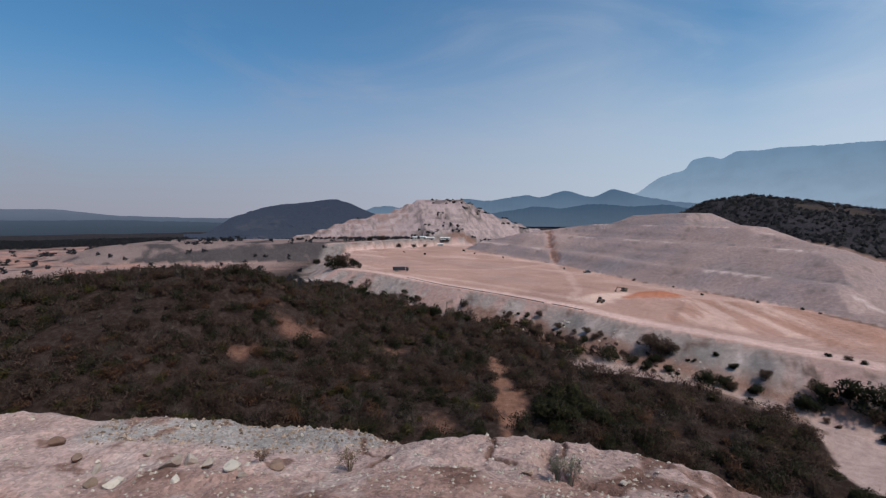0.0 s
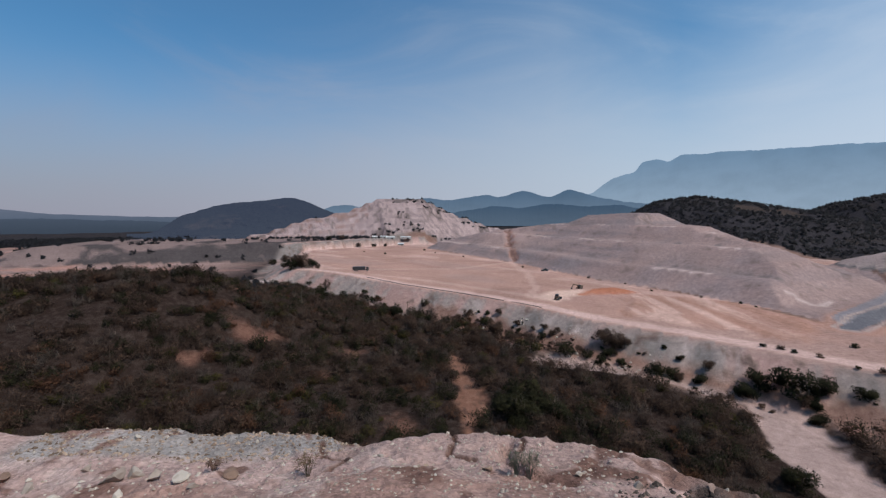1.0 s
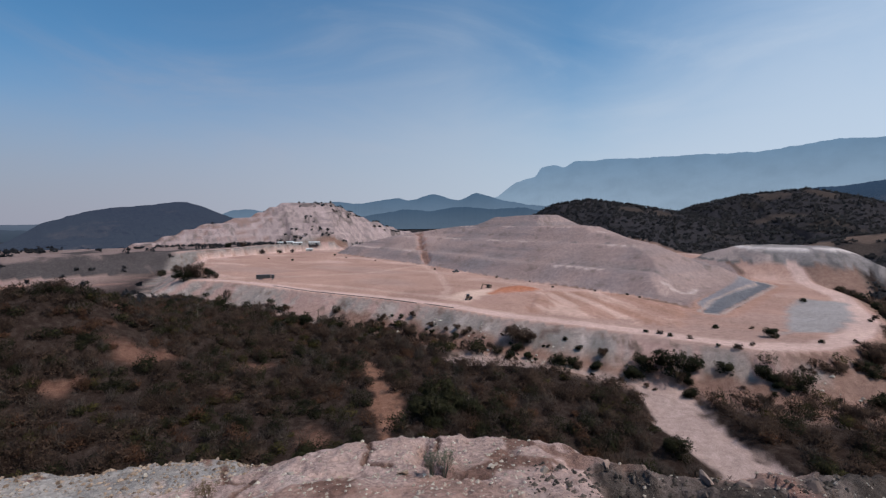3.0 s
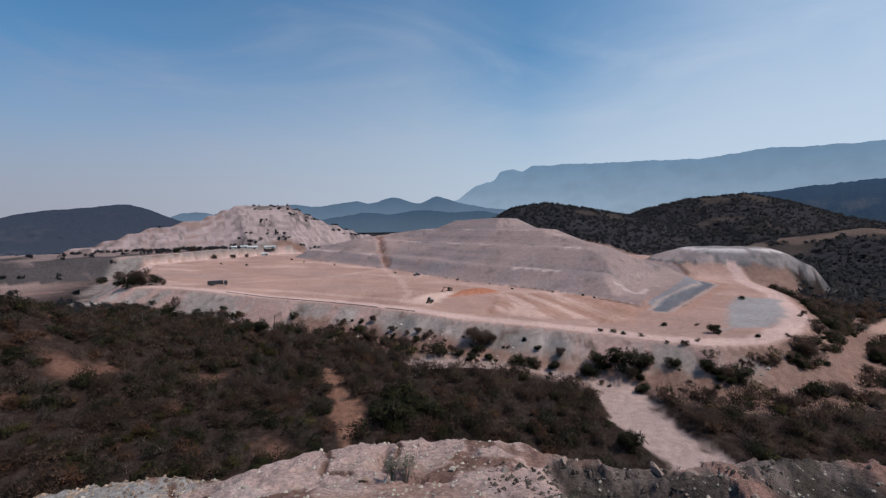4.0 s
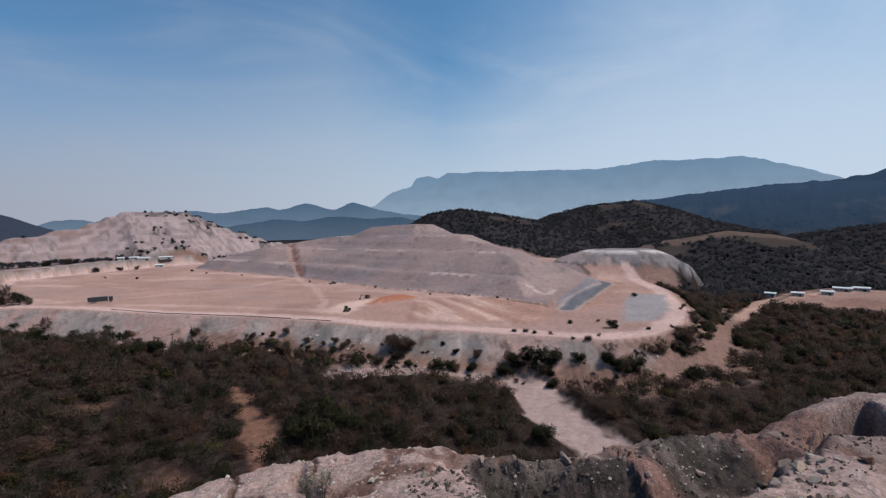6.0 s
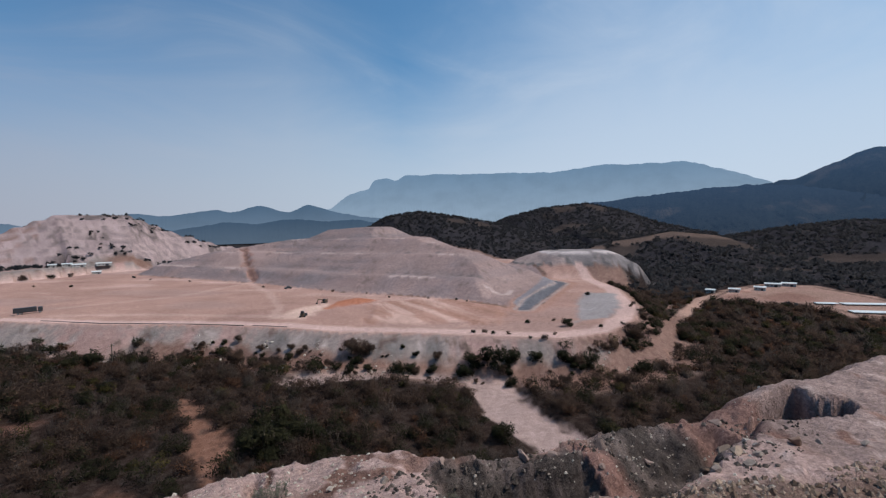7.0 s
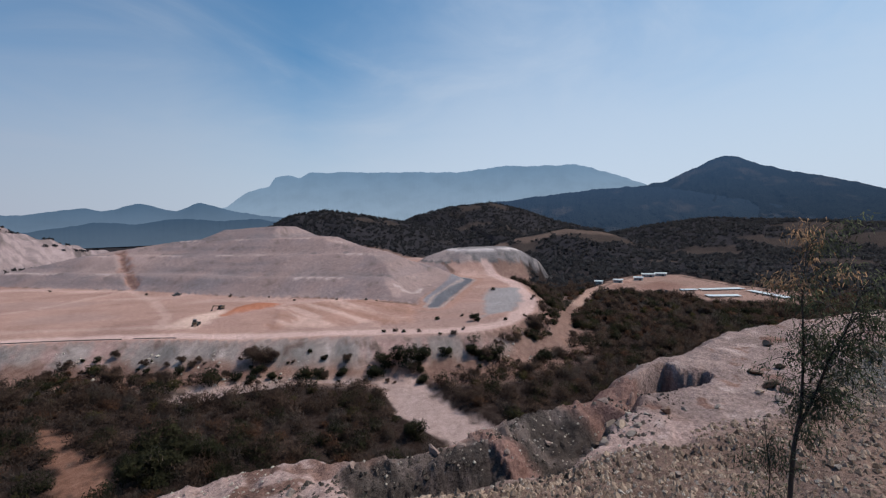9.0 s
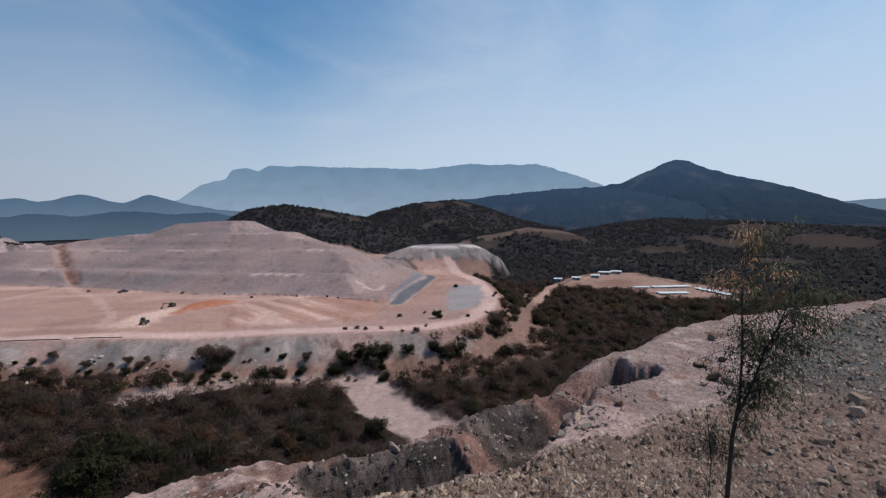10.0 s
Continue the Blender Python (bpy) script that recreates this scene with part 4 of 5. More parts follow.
def far_here(x, y, z, s, sp, sd, e, pale):
    r = np.hypot(x, y)
    bare = np.zeros(x.shape, bool)
    for a, d, pr in CLEARINGS + TAN_HILL:
        px, py = polar(a, d)
        bare |= np.hypot(x - px, y - py) + 25 * rough(x, y, 22, 4, 31.0) < pr * 0.75
    pit = (x < -120) & (r < 950) & (rough(x, y, 60, 4, 33.0) + 0.6 * rough(x, y, 22, 4, 31.0) > -0.5)
    on_pale = (pale - z > -1.5) & (pale > -43)
    c, side, _ = along(x, y, PIT)
    c = c * side
    pit &= ~((c > 18) & (c < 60) & (rough(x, y, 50, 3, 74.0) > 0.0))
    return (s < -40) & (sp < -25) & (e > 1.3) & open_ground(x, y) & ~bare & (~pit | (rng.random(x.shape) < 0.05)) & (~on_pale | ((rng.random(x.shape) < 0.5) & (rough(x, y, 45, 4, 56.0) > 0.08)))


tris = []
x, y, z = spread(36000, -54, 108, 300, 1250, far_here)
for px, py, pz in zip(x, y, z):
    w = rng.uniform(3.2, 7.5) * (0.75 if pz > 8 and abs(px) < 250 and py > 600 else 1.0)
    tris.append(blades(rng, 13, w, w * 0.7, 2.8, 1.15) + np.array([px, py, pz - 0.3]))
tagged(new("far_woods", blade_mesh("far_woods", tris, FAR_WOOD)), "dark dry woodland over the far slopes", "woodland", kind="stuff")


def make_tree(name, label, w, h, n, leaf_mat, length, width, seed, trunk=0.12, lift=0.3, group=""):
    """A small tree: forked trunk and a loose crown of leaves in several clumps."""
    r = np.random.default_rng(seed)
    ob = thing(name, label, "tree" if h > 3 else "shrub", pose(0, 0, -500), group)
    limbs = [tube([(0, 0, -0.3), (0.05 * w, 0, h * 0.25), (0.02 * w, 0.04 * w, h * 0.55)], [trunk, trunk * 0.75, trunk * 0.4])]
    tris = []
    for k in range(7):
        a, q = 2 * math.pi * k / 7 + r.uniform(-0.4, 0.4), r.uniform(0.2, 0.34)
        tip = (q * w * math.cos(a), q * w * math.sin(a), h * r.uniform(0.28, 0.72))
        base = (0.03 * w, 0.02 * w, h * r.uniform(0.15, 0.4))
        mid = tuple((p + s) / 2 + r.uniform(-0.05, 0.05) * w for p, s in zip(base, tip))
        limbs.append(tube([base, mid, tip], [trunk * 0.5, trunk * 0.35, trunk * 0.12], 5))
        cw = w * r.uniform(0.5, 0.72)
        tris.append(blades(r, n // 7, cw, min(cw * 0.85, tip[2] * 1.4), length, width) + np.array([tip[0], tip[1], max(0.0, tip[2] - 0.4 * cw)]))
    link_mesh("trunk", limbs_mesh("trunk", limbs, BARK), None, ob)
    link_mesh("crown", blade_mesh("crown", tris, leaf_mat), None, ob)
    return ob


def set_out(kinds, spots, scale=(0.8, 1.2)):
    """The first spot takes the built tree itself, the others copies of it."""
    for i, (px, py, k) in enumerate(spots):
        base = kinds[i % len(kinds)]
        g = k * random.uniform(*scale) if scale else k
        m = pose(px, py, level(px, py) - 0.1, 0, 0, random.uniform(0, 360))
        c = copy_thing(base, m)
        c.scale = (g, g, g * random.uniform(0.9, 1.1))


def retire(kinds):
    for ob in kinds:
        for o in [*ob.children_recursive, ob]:
            bpy.data.objects.remove(o)


green_a = make_tree("thorn_tree", "dark green rounded thorn tree on dry soil", 4.6, 4.0, 1500, GREEN_LEAF, 0.5, 0.1, 11, 0.14, group="green trees of the valley")
green_b = make_tree("thorn_tree", "dark green rounded thorn tree on dry soil", 5.4, 4.6, 1500, GREEN_LEAF, 0.5, 0.1, 12, 0.16, group="green trees of the valley")
dry_a = make_tree("bare_tree", "leafless grey-brown tree with fine twigs", 4.4, 5.4, 1300, DRY_LEAF, 1.0, 0.05, 13, 0.13, group="bare trees of the valley")
dry_b = make_tree("bare_tree", "leafless grey-brown tree with fine twigs", 5.0, 4.6, 1300, DRY_LEAF, 1.0, 0.05, 14, 0.13, group="bare trees of the valley")
small_a = make_tree("small_shrub", "small dark shrub on pale tailings", 1.9, 2.0, 420, GREEN_LEAF, 0.35, 0.09, 15, 0.05, group="shrubs on the tailings")
small_b = make_tree("small_shrub", "small dark shrub on pale tailings", 2.3, 1.7, 420, DRY_LEAF, 0.4, 0.07, 16, 0.05, group="shrubs on the tailings")
# along the foot of the bank
set_out([green_a, green_b], [(-30, 239, 0.9), (-12.3, 211, 1.1), (-3.9, 208.5, 1.1), (6.4, 200, 0.9), (10.6, 195, 0.9), (18.9, 192, 0.8), (-52, 276, 1.2), (-35, 256, 0.9),
                             (-22, 224, 0.7), (56.4, 144.5, 1.1), (69, 138.5, 0.9), (77, 124, 0.9), (81, 121, 0.9), (92, 106, 0.9), (96.5, 106.5, 1.2), (101, 101, 1.5),
                             (106.5, 98, 1.3), (112, 93, 0.8), (86, 116, 0.8), (63, 141, 0.7), (118, 86, 0.9), (124, 80, 1.0)])
# the dense evergreen by the orange track, and others in the scrub
set_out([green_b, green_a], [(24, 97, 1.4), (28, 95, 1.5), (32, 98, 1.2), (25.5, 103, 1.2), (30, 104, 1.3), (36, 94, 1.1), (69, 67, 0.9), (71, 70, 0.6), (6, 84, 1.0), (-3, 88, 0.9)])
set_out([dry_a, dry_b], [(69.7, 143, 1.2), (72.6, 141, 1.3), (75, 139, 1.1), (-42, 248, 1.2), (-50, 240, 1.3), (-38, 236, 1.1), (37, 171.5, 1.3), (42.7, 171, 1.0), (48, 160, 1.0),
                         (14, 172, 1.0), (3, 178, 1.1), (27, 160, 1.0), (-8, 190, 1.1), (52, 120, 1.1), (60, 110, 1.0), (44, 126, 1.0), (108, 78, 1.0), (120, 66, 1.0)])
# on the tailings platform and along the haul road
set_out([small_a, small_b], [(109, 120, 0.8), (112, 117, 0.9), (112.8, 113.3, 0.9), (116.6, 109, 0.9), (136, 116.7, 1.0), (121, 96, 1.2), (215, 140, 1.3), (147, 112, 0.8), (132.5, 219, 0.8),
                             (145, 197, 0.7), (151.5, 180, 0.7), (94, 334, 0.9), (131, 244, 0.8), (160, 88.5, 0.9), (145, 76, 1.3), (158, 80, 1.0), (179, 86, 1.2), (197, 105, 1.0),
                             (235, 104, 1.6), (135, 81, 1.2), (118, 100, 0.6), (128, 97, 0.6), (150, 92, 0.8), (186, 94, 1.5), (192, 97, 1.4), (205, 108, 1.2), (152, 172, 0.7), (120, 270, 0.8),
                             (108, 320, 0.9), (35, 480, 1.1), (25, 520, 1.3), (60, 430, 0.9), (-20, 470, 1.2), (-45, 500, 1.2), (41, 178, 0.7), (62, 152, 0.8), (85, 132, 0.8)])
set_out([green_a], [(142, 101.5, 0.85), (150, 106, 0.5)])
set_out([green_b, dry_b], [(-86, 338, 2.2), (-79, 343, 2.4), (-71, 343, 2.0), (-87, 352, 2.3), (-82, 349, 1.3), (-66, 340, 0.9), (-95, 352, 1.2), (-84, 600, 1.6), (-100, 590, 1.4), (-60, 585, 1.4),
                           (-40, 590, 1.2), (-120, 450, 1.4), (-133, 453, 1.5), (-25, 596, 1.2)])
strip = [(random.uniform(128, 240), random.uniform(66, 135), random.uniform(0.6, 1.7)) for _ in range(520)]
away = inside(np.array([p[0] for p in strip]), np.array([p[1] for p in strip]), PLATFORM)
clear = along(np.array([p[0] for p in strip]), np.array([p[1] for p in strip]), HAUL)[0]
set_out([small_a, green_a, small_b, dry_b], [(a, b, k * 0.7) for (a, b, k), d, h in zip(strip, away, clear) if -18 < d < -2 and h > 3.5][:110])
foot = [(random.uniform(20, 125), random.uniform(80, 200), random.uniform(0.5, 1.0)) for _ in range(2200)]
away = inside(np.array([p[0] for p in foot]), np.array([p[1] for p in foot]), PLATFORM)
set_out([small_a, small_b, dry_a, green_a], [(a, b, k * 0.8) for (a, b, k), d in zip(foot, away) if -22 < d < -8][:95])
retire([green_a, green_b, dry_a, dry_b, small_a, small_b])


def sapling(px, py):
    """Young feathery tree on the rubble slope: leaning stem with a fork, drooping fine foliage and a few scorched tips."""
    r = np.random.default_rng(77)
    z = level(px, py)
    ob = thing("sapling", "thin young tree with drooping feathery foliage on rubble", "tree", pose(px, py, z))
    stem = [(0, 0, -0.2), (0.0, -0.06, 0.9), (0.02, -0.11, 1.85), (0.03, -0.17, 2.3), (0.02, -0.19, 2.95), (0.0, -0.17, 3.6), (-0.02, -0.22, 4.3)]
    fork = [(0.02, -0.15, 2.1), (0.0, -0.3, 2.55), (-0.03, -0.4, 2.95), (-0.05, -0.52, 3.25), (-0.05, -0.66, 3.75)]
    twin = [(-0.05, 0.12, -0.1), (-0.04, 0.14, 0.7), (-0.05, 0.1, 1.5), (-0.1, 0.16, 2.2)]
    link_mesh("trunk", limbs_mesh("trunk", [tube(stem, [0.034, 0.029, 0.024, 0.018, 0.013, 0.009, 0.003], 8)], BARK), None, ob)
    link_mesh("branch", limbs_mesh("branch", [tube(fork, [0.02, 0.016, 0.012, 0.008, 0.003], 6)], BARK), None, ob)
    link_mesh("branch", limbs_mesh("branch", [tube(twin, [0.012, 0.01, 0.007, 0.003], 6)], BARK), None, ob)
    spine = [Vector(p) for p in stem]
    side = [Vector(p) for p in fork]

    def on(line, f):
        k = min(int(f * (len(line) - 1)), len(line) - 2)
        return line[k].lerp(line[k + 1], f * (len(line) - 1) - k)
    thin_stem = [Vector(p) for p in twin]
    green, burnt = [], []
    for i in range(120):
        line, f = ((spine, 1 - 0.62 * r.random() ** 1.4), (side, r.uniform(0.1, 1.0)), (spine, r.uniform(0.5, 1.0)), (side, r.uniform(0.4, 1.0)), (thin_stem if i % 2 else spine, r.uniform(0.4, 1.0)))[i % 5]
        p = on(line, f)
        a = r.uniform(0, 2 * math.pi) if i % 2 else r.normal(-1.4, 0.9)
        reach = r.uniform(0.15, 0.55) * (0.6 if line is thin_stem else 1.0)
        tip = p + Vector((reach * math.cos(a), reach * math.sin(a), r.uniform(-0.12, 0.28)))
        mid = p.lerp(tip, 0.5) + Vector((0, 0, 0.07))
        link_mesh("branch", limbs_mesh("branch", [tube([p, mid, tip], [0.005, 0.0035, 0.0015], 4)], BARK), None, ob)
        n = 78
        t = 0.25 + 0.8 * r.random(n)[:, None]
        base = np.array(p) * (1 - t) + np.array(tip) * t + r.normal(size=(n, 3)) * np.array([0.075, 0.075, 0.06]) - np.array([0, 0, 0.05])
        d = r.normal(size=(n, 3)) * 0.5 + np.array([0.3 * math.cos(a), 0.3 * math.sin(a), -0.9])
        d /= np.linalg.norm(d, axis=1)[:, None]
        b = np.cross(d, r.normal(size=(n, 3)))
        b /= np.linalg.norm(b, axis=1)[:, None]
        l = r.uniform(0.03, 0.085, n)[:, None]
        tri = np.stack([base - b * 0.0065, base + b * 0.0065, base + d * l], 1)
        (burnt if tip.z > 3.75 and i % 2 else green).append(tri)
    link_mesh("foliage", blade_mesh("foliage", green, SAPLING_LEAF), None, ob)
    if burnt:
        link_mesh("dry_foliage", blade_mesh("dry_foliage", burnt, BURNT_LEAF), None, ob, "dry orange-brown leaf tips")


SAPLING_LEAF = leafy("sapling_leaf", (0.05, 0.06, 0.036), (0.13, 0.14, 0.085), depth=0.4)
BURNT_LEAF = leafy("scorched_leaf", (0.3, 0.16, 0.09), (0.5, 0.33, 0.21), depth=0.3)
sapling(6.25, 0.06)


def weed(name, label, px, py, h, w, mat, seed):
    r = np.random.default_rng(seed)
    ob = thing(name, label, "weed", pose(px, py, level(px, py)), "weeds on the rim")
    limbs, tris = [], []
    for k in range(14):
        a, lean = r.uniform(0, 2 * math.pi), r.uniform(0.05, 0.5) * w
        tip = (lean * math.cos(a), lean * math.sin(a), h * r.uniform(0.6, 1.0))
        limbs.append(tube([(0.02 * math.cos(a), 0.02 * math.sin(a), -0.03), (tip[0] * 0.4, tip[1] * 0.4, tip[2] * 0.55), tip], [0.006, 0.005, 0.002], 4))
        tris.append(blades(r, 26, 0.22 * w, 0.5 * h, 0.09, 0.006) + np.array([tip[0] * 0.8, tip[1] * 0.8, tip[2] * 0.55]))
    link_mesh("stems", limbs_mesh("stems", limbs, mat), None, ob)
    link_mesh("leaves", blade_mesh("leaves", tris, mat), None, ob)


STRAW = leafy("straw", (0.2, 0.13, 0.08), (0.36, 0.26, 0.17))
SAGE = leafy("sage", (0.12, 0.12, 0.09), (0.26, 0.25, 0.19))
weed("dry_weed", "dry straw-coloured weed on pale rubble", -2.1, 9.0, 0.5, 0.7, STRAW, 5)
weed("dry_weed", "dead brown tuft on grey gravel", -4.4, 9.9, 0.3, 0.5, STONE_BROWN, 6)
weed("grey_weed", "grey-green weed on pinkish earth", 2.6, 8.75, 0.75, 0.6, SAGE, 7)
weed("grey_weed", "grey-green weed on pinkish earth", 2.2, 8.3, 0.5, 0.5, SAGE, 8)
weed("grey_weed", "grey-green weed in the gully", 5.6, 6.9, 0.55, 0.5, SAGE, 9)

# ---------- stones ----------


def rock(px, py, size, mat, label, seed, flat=0.65, sink=0.22):
    r = np.random.default_rng(seed)
    bm = bmesh.new()
    bmesh.ops.create_icosphere(bm, subdivisions=3, radius=0.5)
    cuts = r.normal(size=(11, 3))
    cuts /= np.linalg.norm(cuts, axis=1)[:, None]
    depth = r.uniform(0.17, 0.36, 11)
    for v in bm.verts:
        for c, d in zip(cuts, depth):
            over = v.co.dot(Vector(c)) - d
            if over > 0:
                v.co -= Vector(c) * over * 0.97
        v.co += v.co.normalized() * 0.035 * noise.noise(v.co * 5 + Vector((seed, 0, 0)))
    bmesh.ops.scale(bm, vec=(size * r.uniform(0.9, 1.25), size * r.uniform(0.75, 1.0), size * flat), verts=bm.verts)
    me = bpy.data.meshes.new("rock")
    bm.to_mesh(me)
    bm.free()
    me.materials.append(mat)
    ob = tagged(new("rock", me), label, "rock", "loose rocks on the rim")
    ob.matrix_world = pose(px, py, level(px, py) + size * flat * (0.5 - sink), r.uniform(-12, 12), r.uniform(-12, 12), r.uniform(0, 360))
    return ob


PALE, BROWN, GREY = "angular pale limestone rock on pinkish earth", "reddish-brown rock on the bench", "dark grey boulder among rubble"
ROCKS = [
    (-6.3, 9.5, 0.55, 0), (-6.0, 9.75, 0.5, 0), (-5.45, 9.5, 0.52, 0), (-4.7, 9.2, 0.4, 0), (-4.4, 8.9, 0.3, 0), (-3.75, 9.3, 0.42, 1), (-9.0, 10.1, 0.36, 1), (-10.2, 10.9, 0.45, 1),
    (3.6, 8.45, 0.26, 0), (-5.85, 8.9, 0.32, 0), (-7.35, 9.1, 0.4, 0), (-7.85, 9.1, 0.36, 2), (-7.3, 10.2, 0.3, 0), (-8.1, 9.6, 0.3, 0), (-4.0, 11.6, 0.22, 0), (-7.05, 11.7, 0.24, 0),
    (13.8, 2.9, 0.5, 1), (13.5, 3.85, 0.45, 0), (12.9, 4.2, 0.55, 2), (18.5, 0.65, 0.75, 2), (18.0, 0.2, 0.5, 2), (17.7, -3.2, 0.9, 2), (24.5, 1.0, 0.6, 2), (12.4, 3.3, 0.32, 0), (11.9, 3.3, 0.38, 0),
    (16.6, -2.9, 0.6, 2), (10.5, -0.55, 0.3, 2), (12.5, 4.5, 0.4, 2), (12.1, 0.7, 0.35, 2), (14.2, -1.9, 0.4, 2), (19.5, 1.1, 0.55, 2), (20.5, 0.4, 0.5, 2), (9.6, 0.9, 0.22, 2), (4.6, 7.9, 0.3, 0),
    (11.2, 4.3, 0.3, 2), (10.3, 4.3, 0.26, 0), (14.6, 2.6, 0.28, 0), (15.2, 1.8, 0.3, 0), (1.2, 10.2, 0.2, 0), (-0.6, 9.6, 0.25, 0), (0.4, 9.0, 0.22, 2), (1.7, 8.6, 0.3, 2),
    (12.9, 3.5, 0.24, 0), (13.3, 3.3, 0.2, 0), (11.4, 3.9, 0.34, 2), (10.9, 3.75, 0.28, 0), (9.3, 4.0, 0.22, 0), (12.2, 3.75, 0.42, 2), (17.4, 0.9, 0.35, 2), (16.9, 0.35, 0.42, 0),
    (19.0, -1.2, 0.5, 2), (15.9, -2.2, 0.45, 0), (13.4, -2.6, 0.3, 2), (11.8, -1.6, 0.32, 2), (10.2, 1.9, 0.2, 0), (8.6, 2.6, 0.18, 0), (8.9, 0.1, 0.22, 2), (12.8, -0.8, 0.26, 0),
]
for i, (px, py, size, kind) in enumerate(ROCKS):
    rock(px, py, size * 1.0, (STONE_PALE, STONE_BROWN, STONE_GREY)[kind], (PALE, BROWN, GREY)[kind], 100 + i)


CLODS = [(6.3, 8.1, 0.5), (8.3, 7.3, 0.7), (9.0, 6.9, 0.5), (10.4, 6.3, 0.8), (11.6, 5.7, 0.6), (14.8, 5.1, 0.6), (16.8, 4.3, 0.6), (9.4, 5.7, 0.4)]
for i, (px, py, size) in enumerate(CLODS):
    size *= 0.7
    ob = rock(px, py, size, EARTH, "block of crumbling pinkish earth by the gully", 300 + i, 0.6, 0.4)
    ob.name = "earth_block"
    tagged(ob, category="earth block", group="earth blocks along the gully")


def gravel(name, label, count, az0, az1, d0, d1, size, mat, keep, seed):
    """Small angular stones scattered on the ground, joined."""
    r = np.random.default_rng(seed)
    a, d = np.radians(r.uniform(az0, az1, count)), d0 * (d1 / d0) ** r.random(count)
    x, y = d * np.sin(a), d * np.cos(a)
    z, s, *_ = land(x, y)
    ok = keep(x, y, s)
    x, y, z = x[ok], y[ok], z[ok] + LIFT
    n = len(x)
    k = size * (0.35 + r.random(n) ** 3 * 1.6) * (0.6 + d[ok] / 22)
    octa = np.array([(1, 0, 0), (0, 1, 0), (-1, 0, 0), (0, -1, 0), (0.1, 0.1, 0.8), (0, 0, -0.6)], float)
    v = octa[None] * (0.55 + 0.7 * r.random((n, 6, 1)))
    t = r.uniform(0, 2 * math.pi, n)
    c, sn = np.cos(t)[:, None], np.sin(t)[:, None]
    v = np.stack([v[..., 0] * c - v[..., 1] * sn, (v[..., 0] * sn + v[..., 1] * c) * 0.8, v[..., 2]], -1)
    v = v * k[:, None, None] + np.stack([x, y, z + 0.12 * k], -1)[:, None]
    f = np.array([(0, 1, 4), (1, 2, 4), (2, 3, 4), (3, 0, 4), (1, 0, 5), (2, 1, 5), (3, 2, 5), (0, 3, 5)])
    faces = (f[None] + 6 * np.arange(n)[:, None, None]).reshape(-1, 3)
    me = bpy.data.meshes.new(name)
    me.from_pydata(v.reshape(-1, 3).tolist(), [], faces.tolist())
    me.materials.append(mat)
    tagged(new(name, me), label, "gravel", kind="stuff")


gravel("rubble", "angular grey and brown rubble over the slope", 38000, 38, 106, 4.5, 45, 0.056, STONE_GREY, lambda x, y, s: (inside(x, y, RUBBLE) + 0.5 * rough(x, y, 2, 2, 61.0) > 0.0), 71)
gravel("rubble", "pale broken stones on the rubble slope", 9000, 36, 104, 5, 30, 0.038, STONE_PALE, lambda x, y, s: (inside(x, y, RUBBLE) > -0.3) & (rough(x, y, 1.6, 3, 65.0) > -0.05), 75)
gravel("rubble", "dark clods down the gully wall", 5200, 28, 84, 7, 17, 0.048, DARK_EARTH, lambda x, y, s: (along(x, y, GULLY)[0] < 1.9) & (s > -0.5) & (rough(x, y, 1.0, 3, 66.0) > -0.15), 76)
gravel("rubble", "pale stones strewn along the rim", 9000, -52, 75, 6, 20, 0.033, STONE_PALE, lambda x, y, s: (s > 0.1) & (rough(x, y, 2.5, 3, 62.0) > -0.1), 72)
gravel("gravel", "grey gravel of the windrow", 5200, -48, -4, 10, 16, 0.035, STONE_GREY, lambda x, y, s: along(x, y, WINDROW)[0] < 1.2, 73)
gravel("rubble", "stones at the foot of the tailings bank", 2600, -4, 62, 140, 215, 0.055, STONE_PALE, lambda x, y, s: (np.abs(inside(x, y, PLATFORM) + 13) < 8) & (rough(x, y, 10, 3, 63.0) > 0.05), 74)

# ---------- poles, vehicles, sheds ----------


def utility_pole(px, py, h, turn):
    ob = thing("utility_pole", "weathered wooden utility pole with a crossarm", "utility pole", pose(px, py, level(px, py), 0, 0, turn), "poles below the bank")
    part("pole", drum(0.2, h + 0.5, (0, 0, h / 2 - 0.25), r2=0.13, sides=10), TIMBER, ob)
    part("crossarm", box((1.8, 0.12, 0.14), (0, 0.16, h - 0.7), 0.02), TIMBER, ob)
    for x in (-0.8, 0, 0.8):
        part("insulator", drum(0.07, 0.26, (x, 0.16, h - 0.5), r2=0.04, sides=8), CERAMIC, ob)


utility_pole(1.7, 194.7, 9.4, 20)
utility_pole(-54, 232, 9.0, 20)


def wheel(parent, at, r, w):
    t = part("wheel", drum(r, w, at, (90, 0, 0), 16), RUBBER, parent)
    part("rim", drum(r * 0.55, w * 1.06, at, (90, 0, 0), 12), CERAMIC, t)


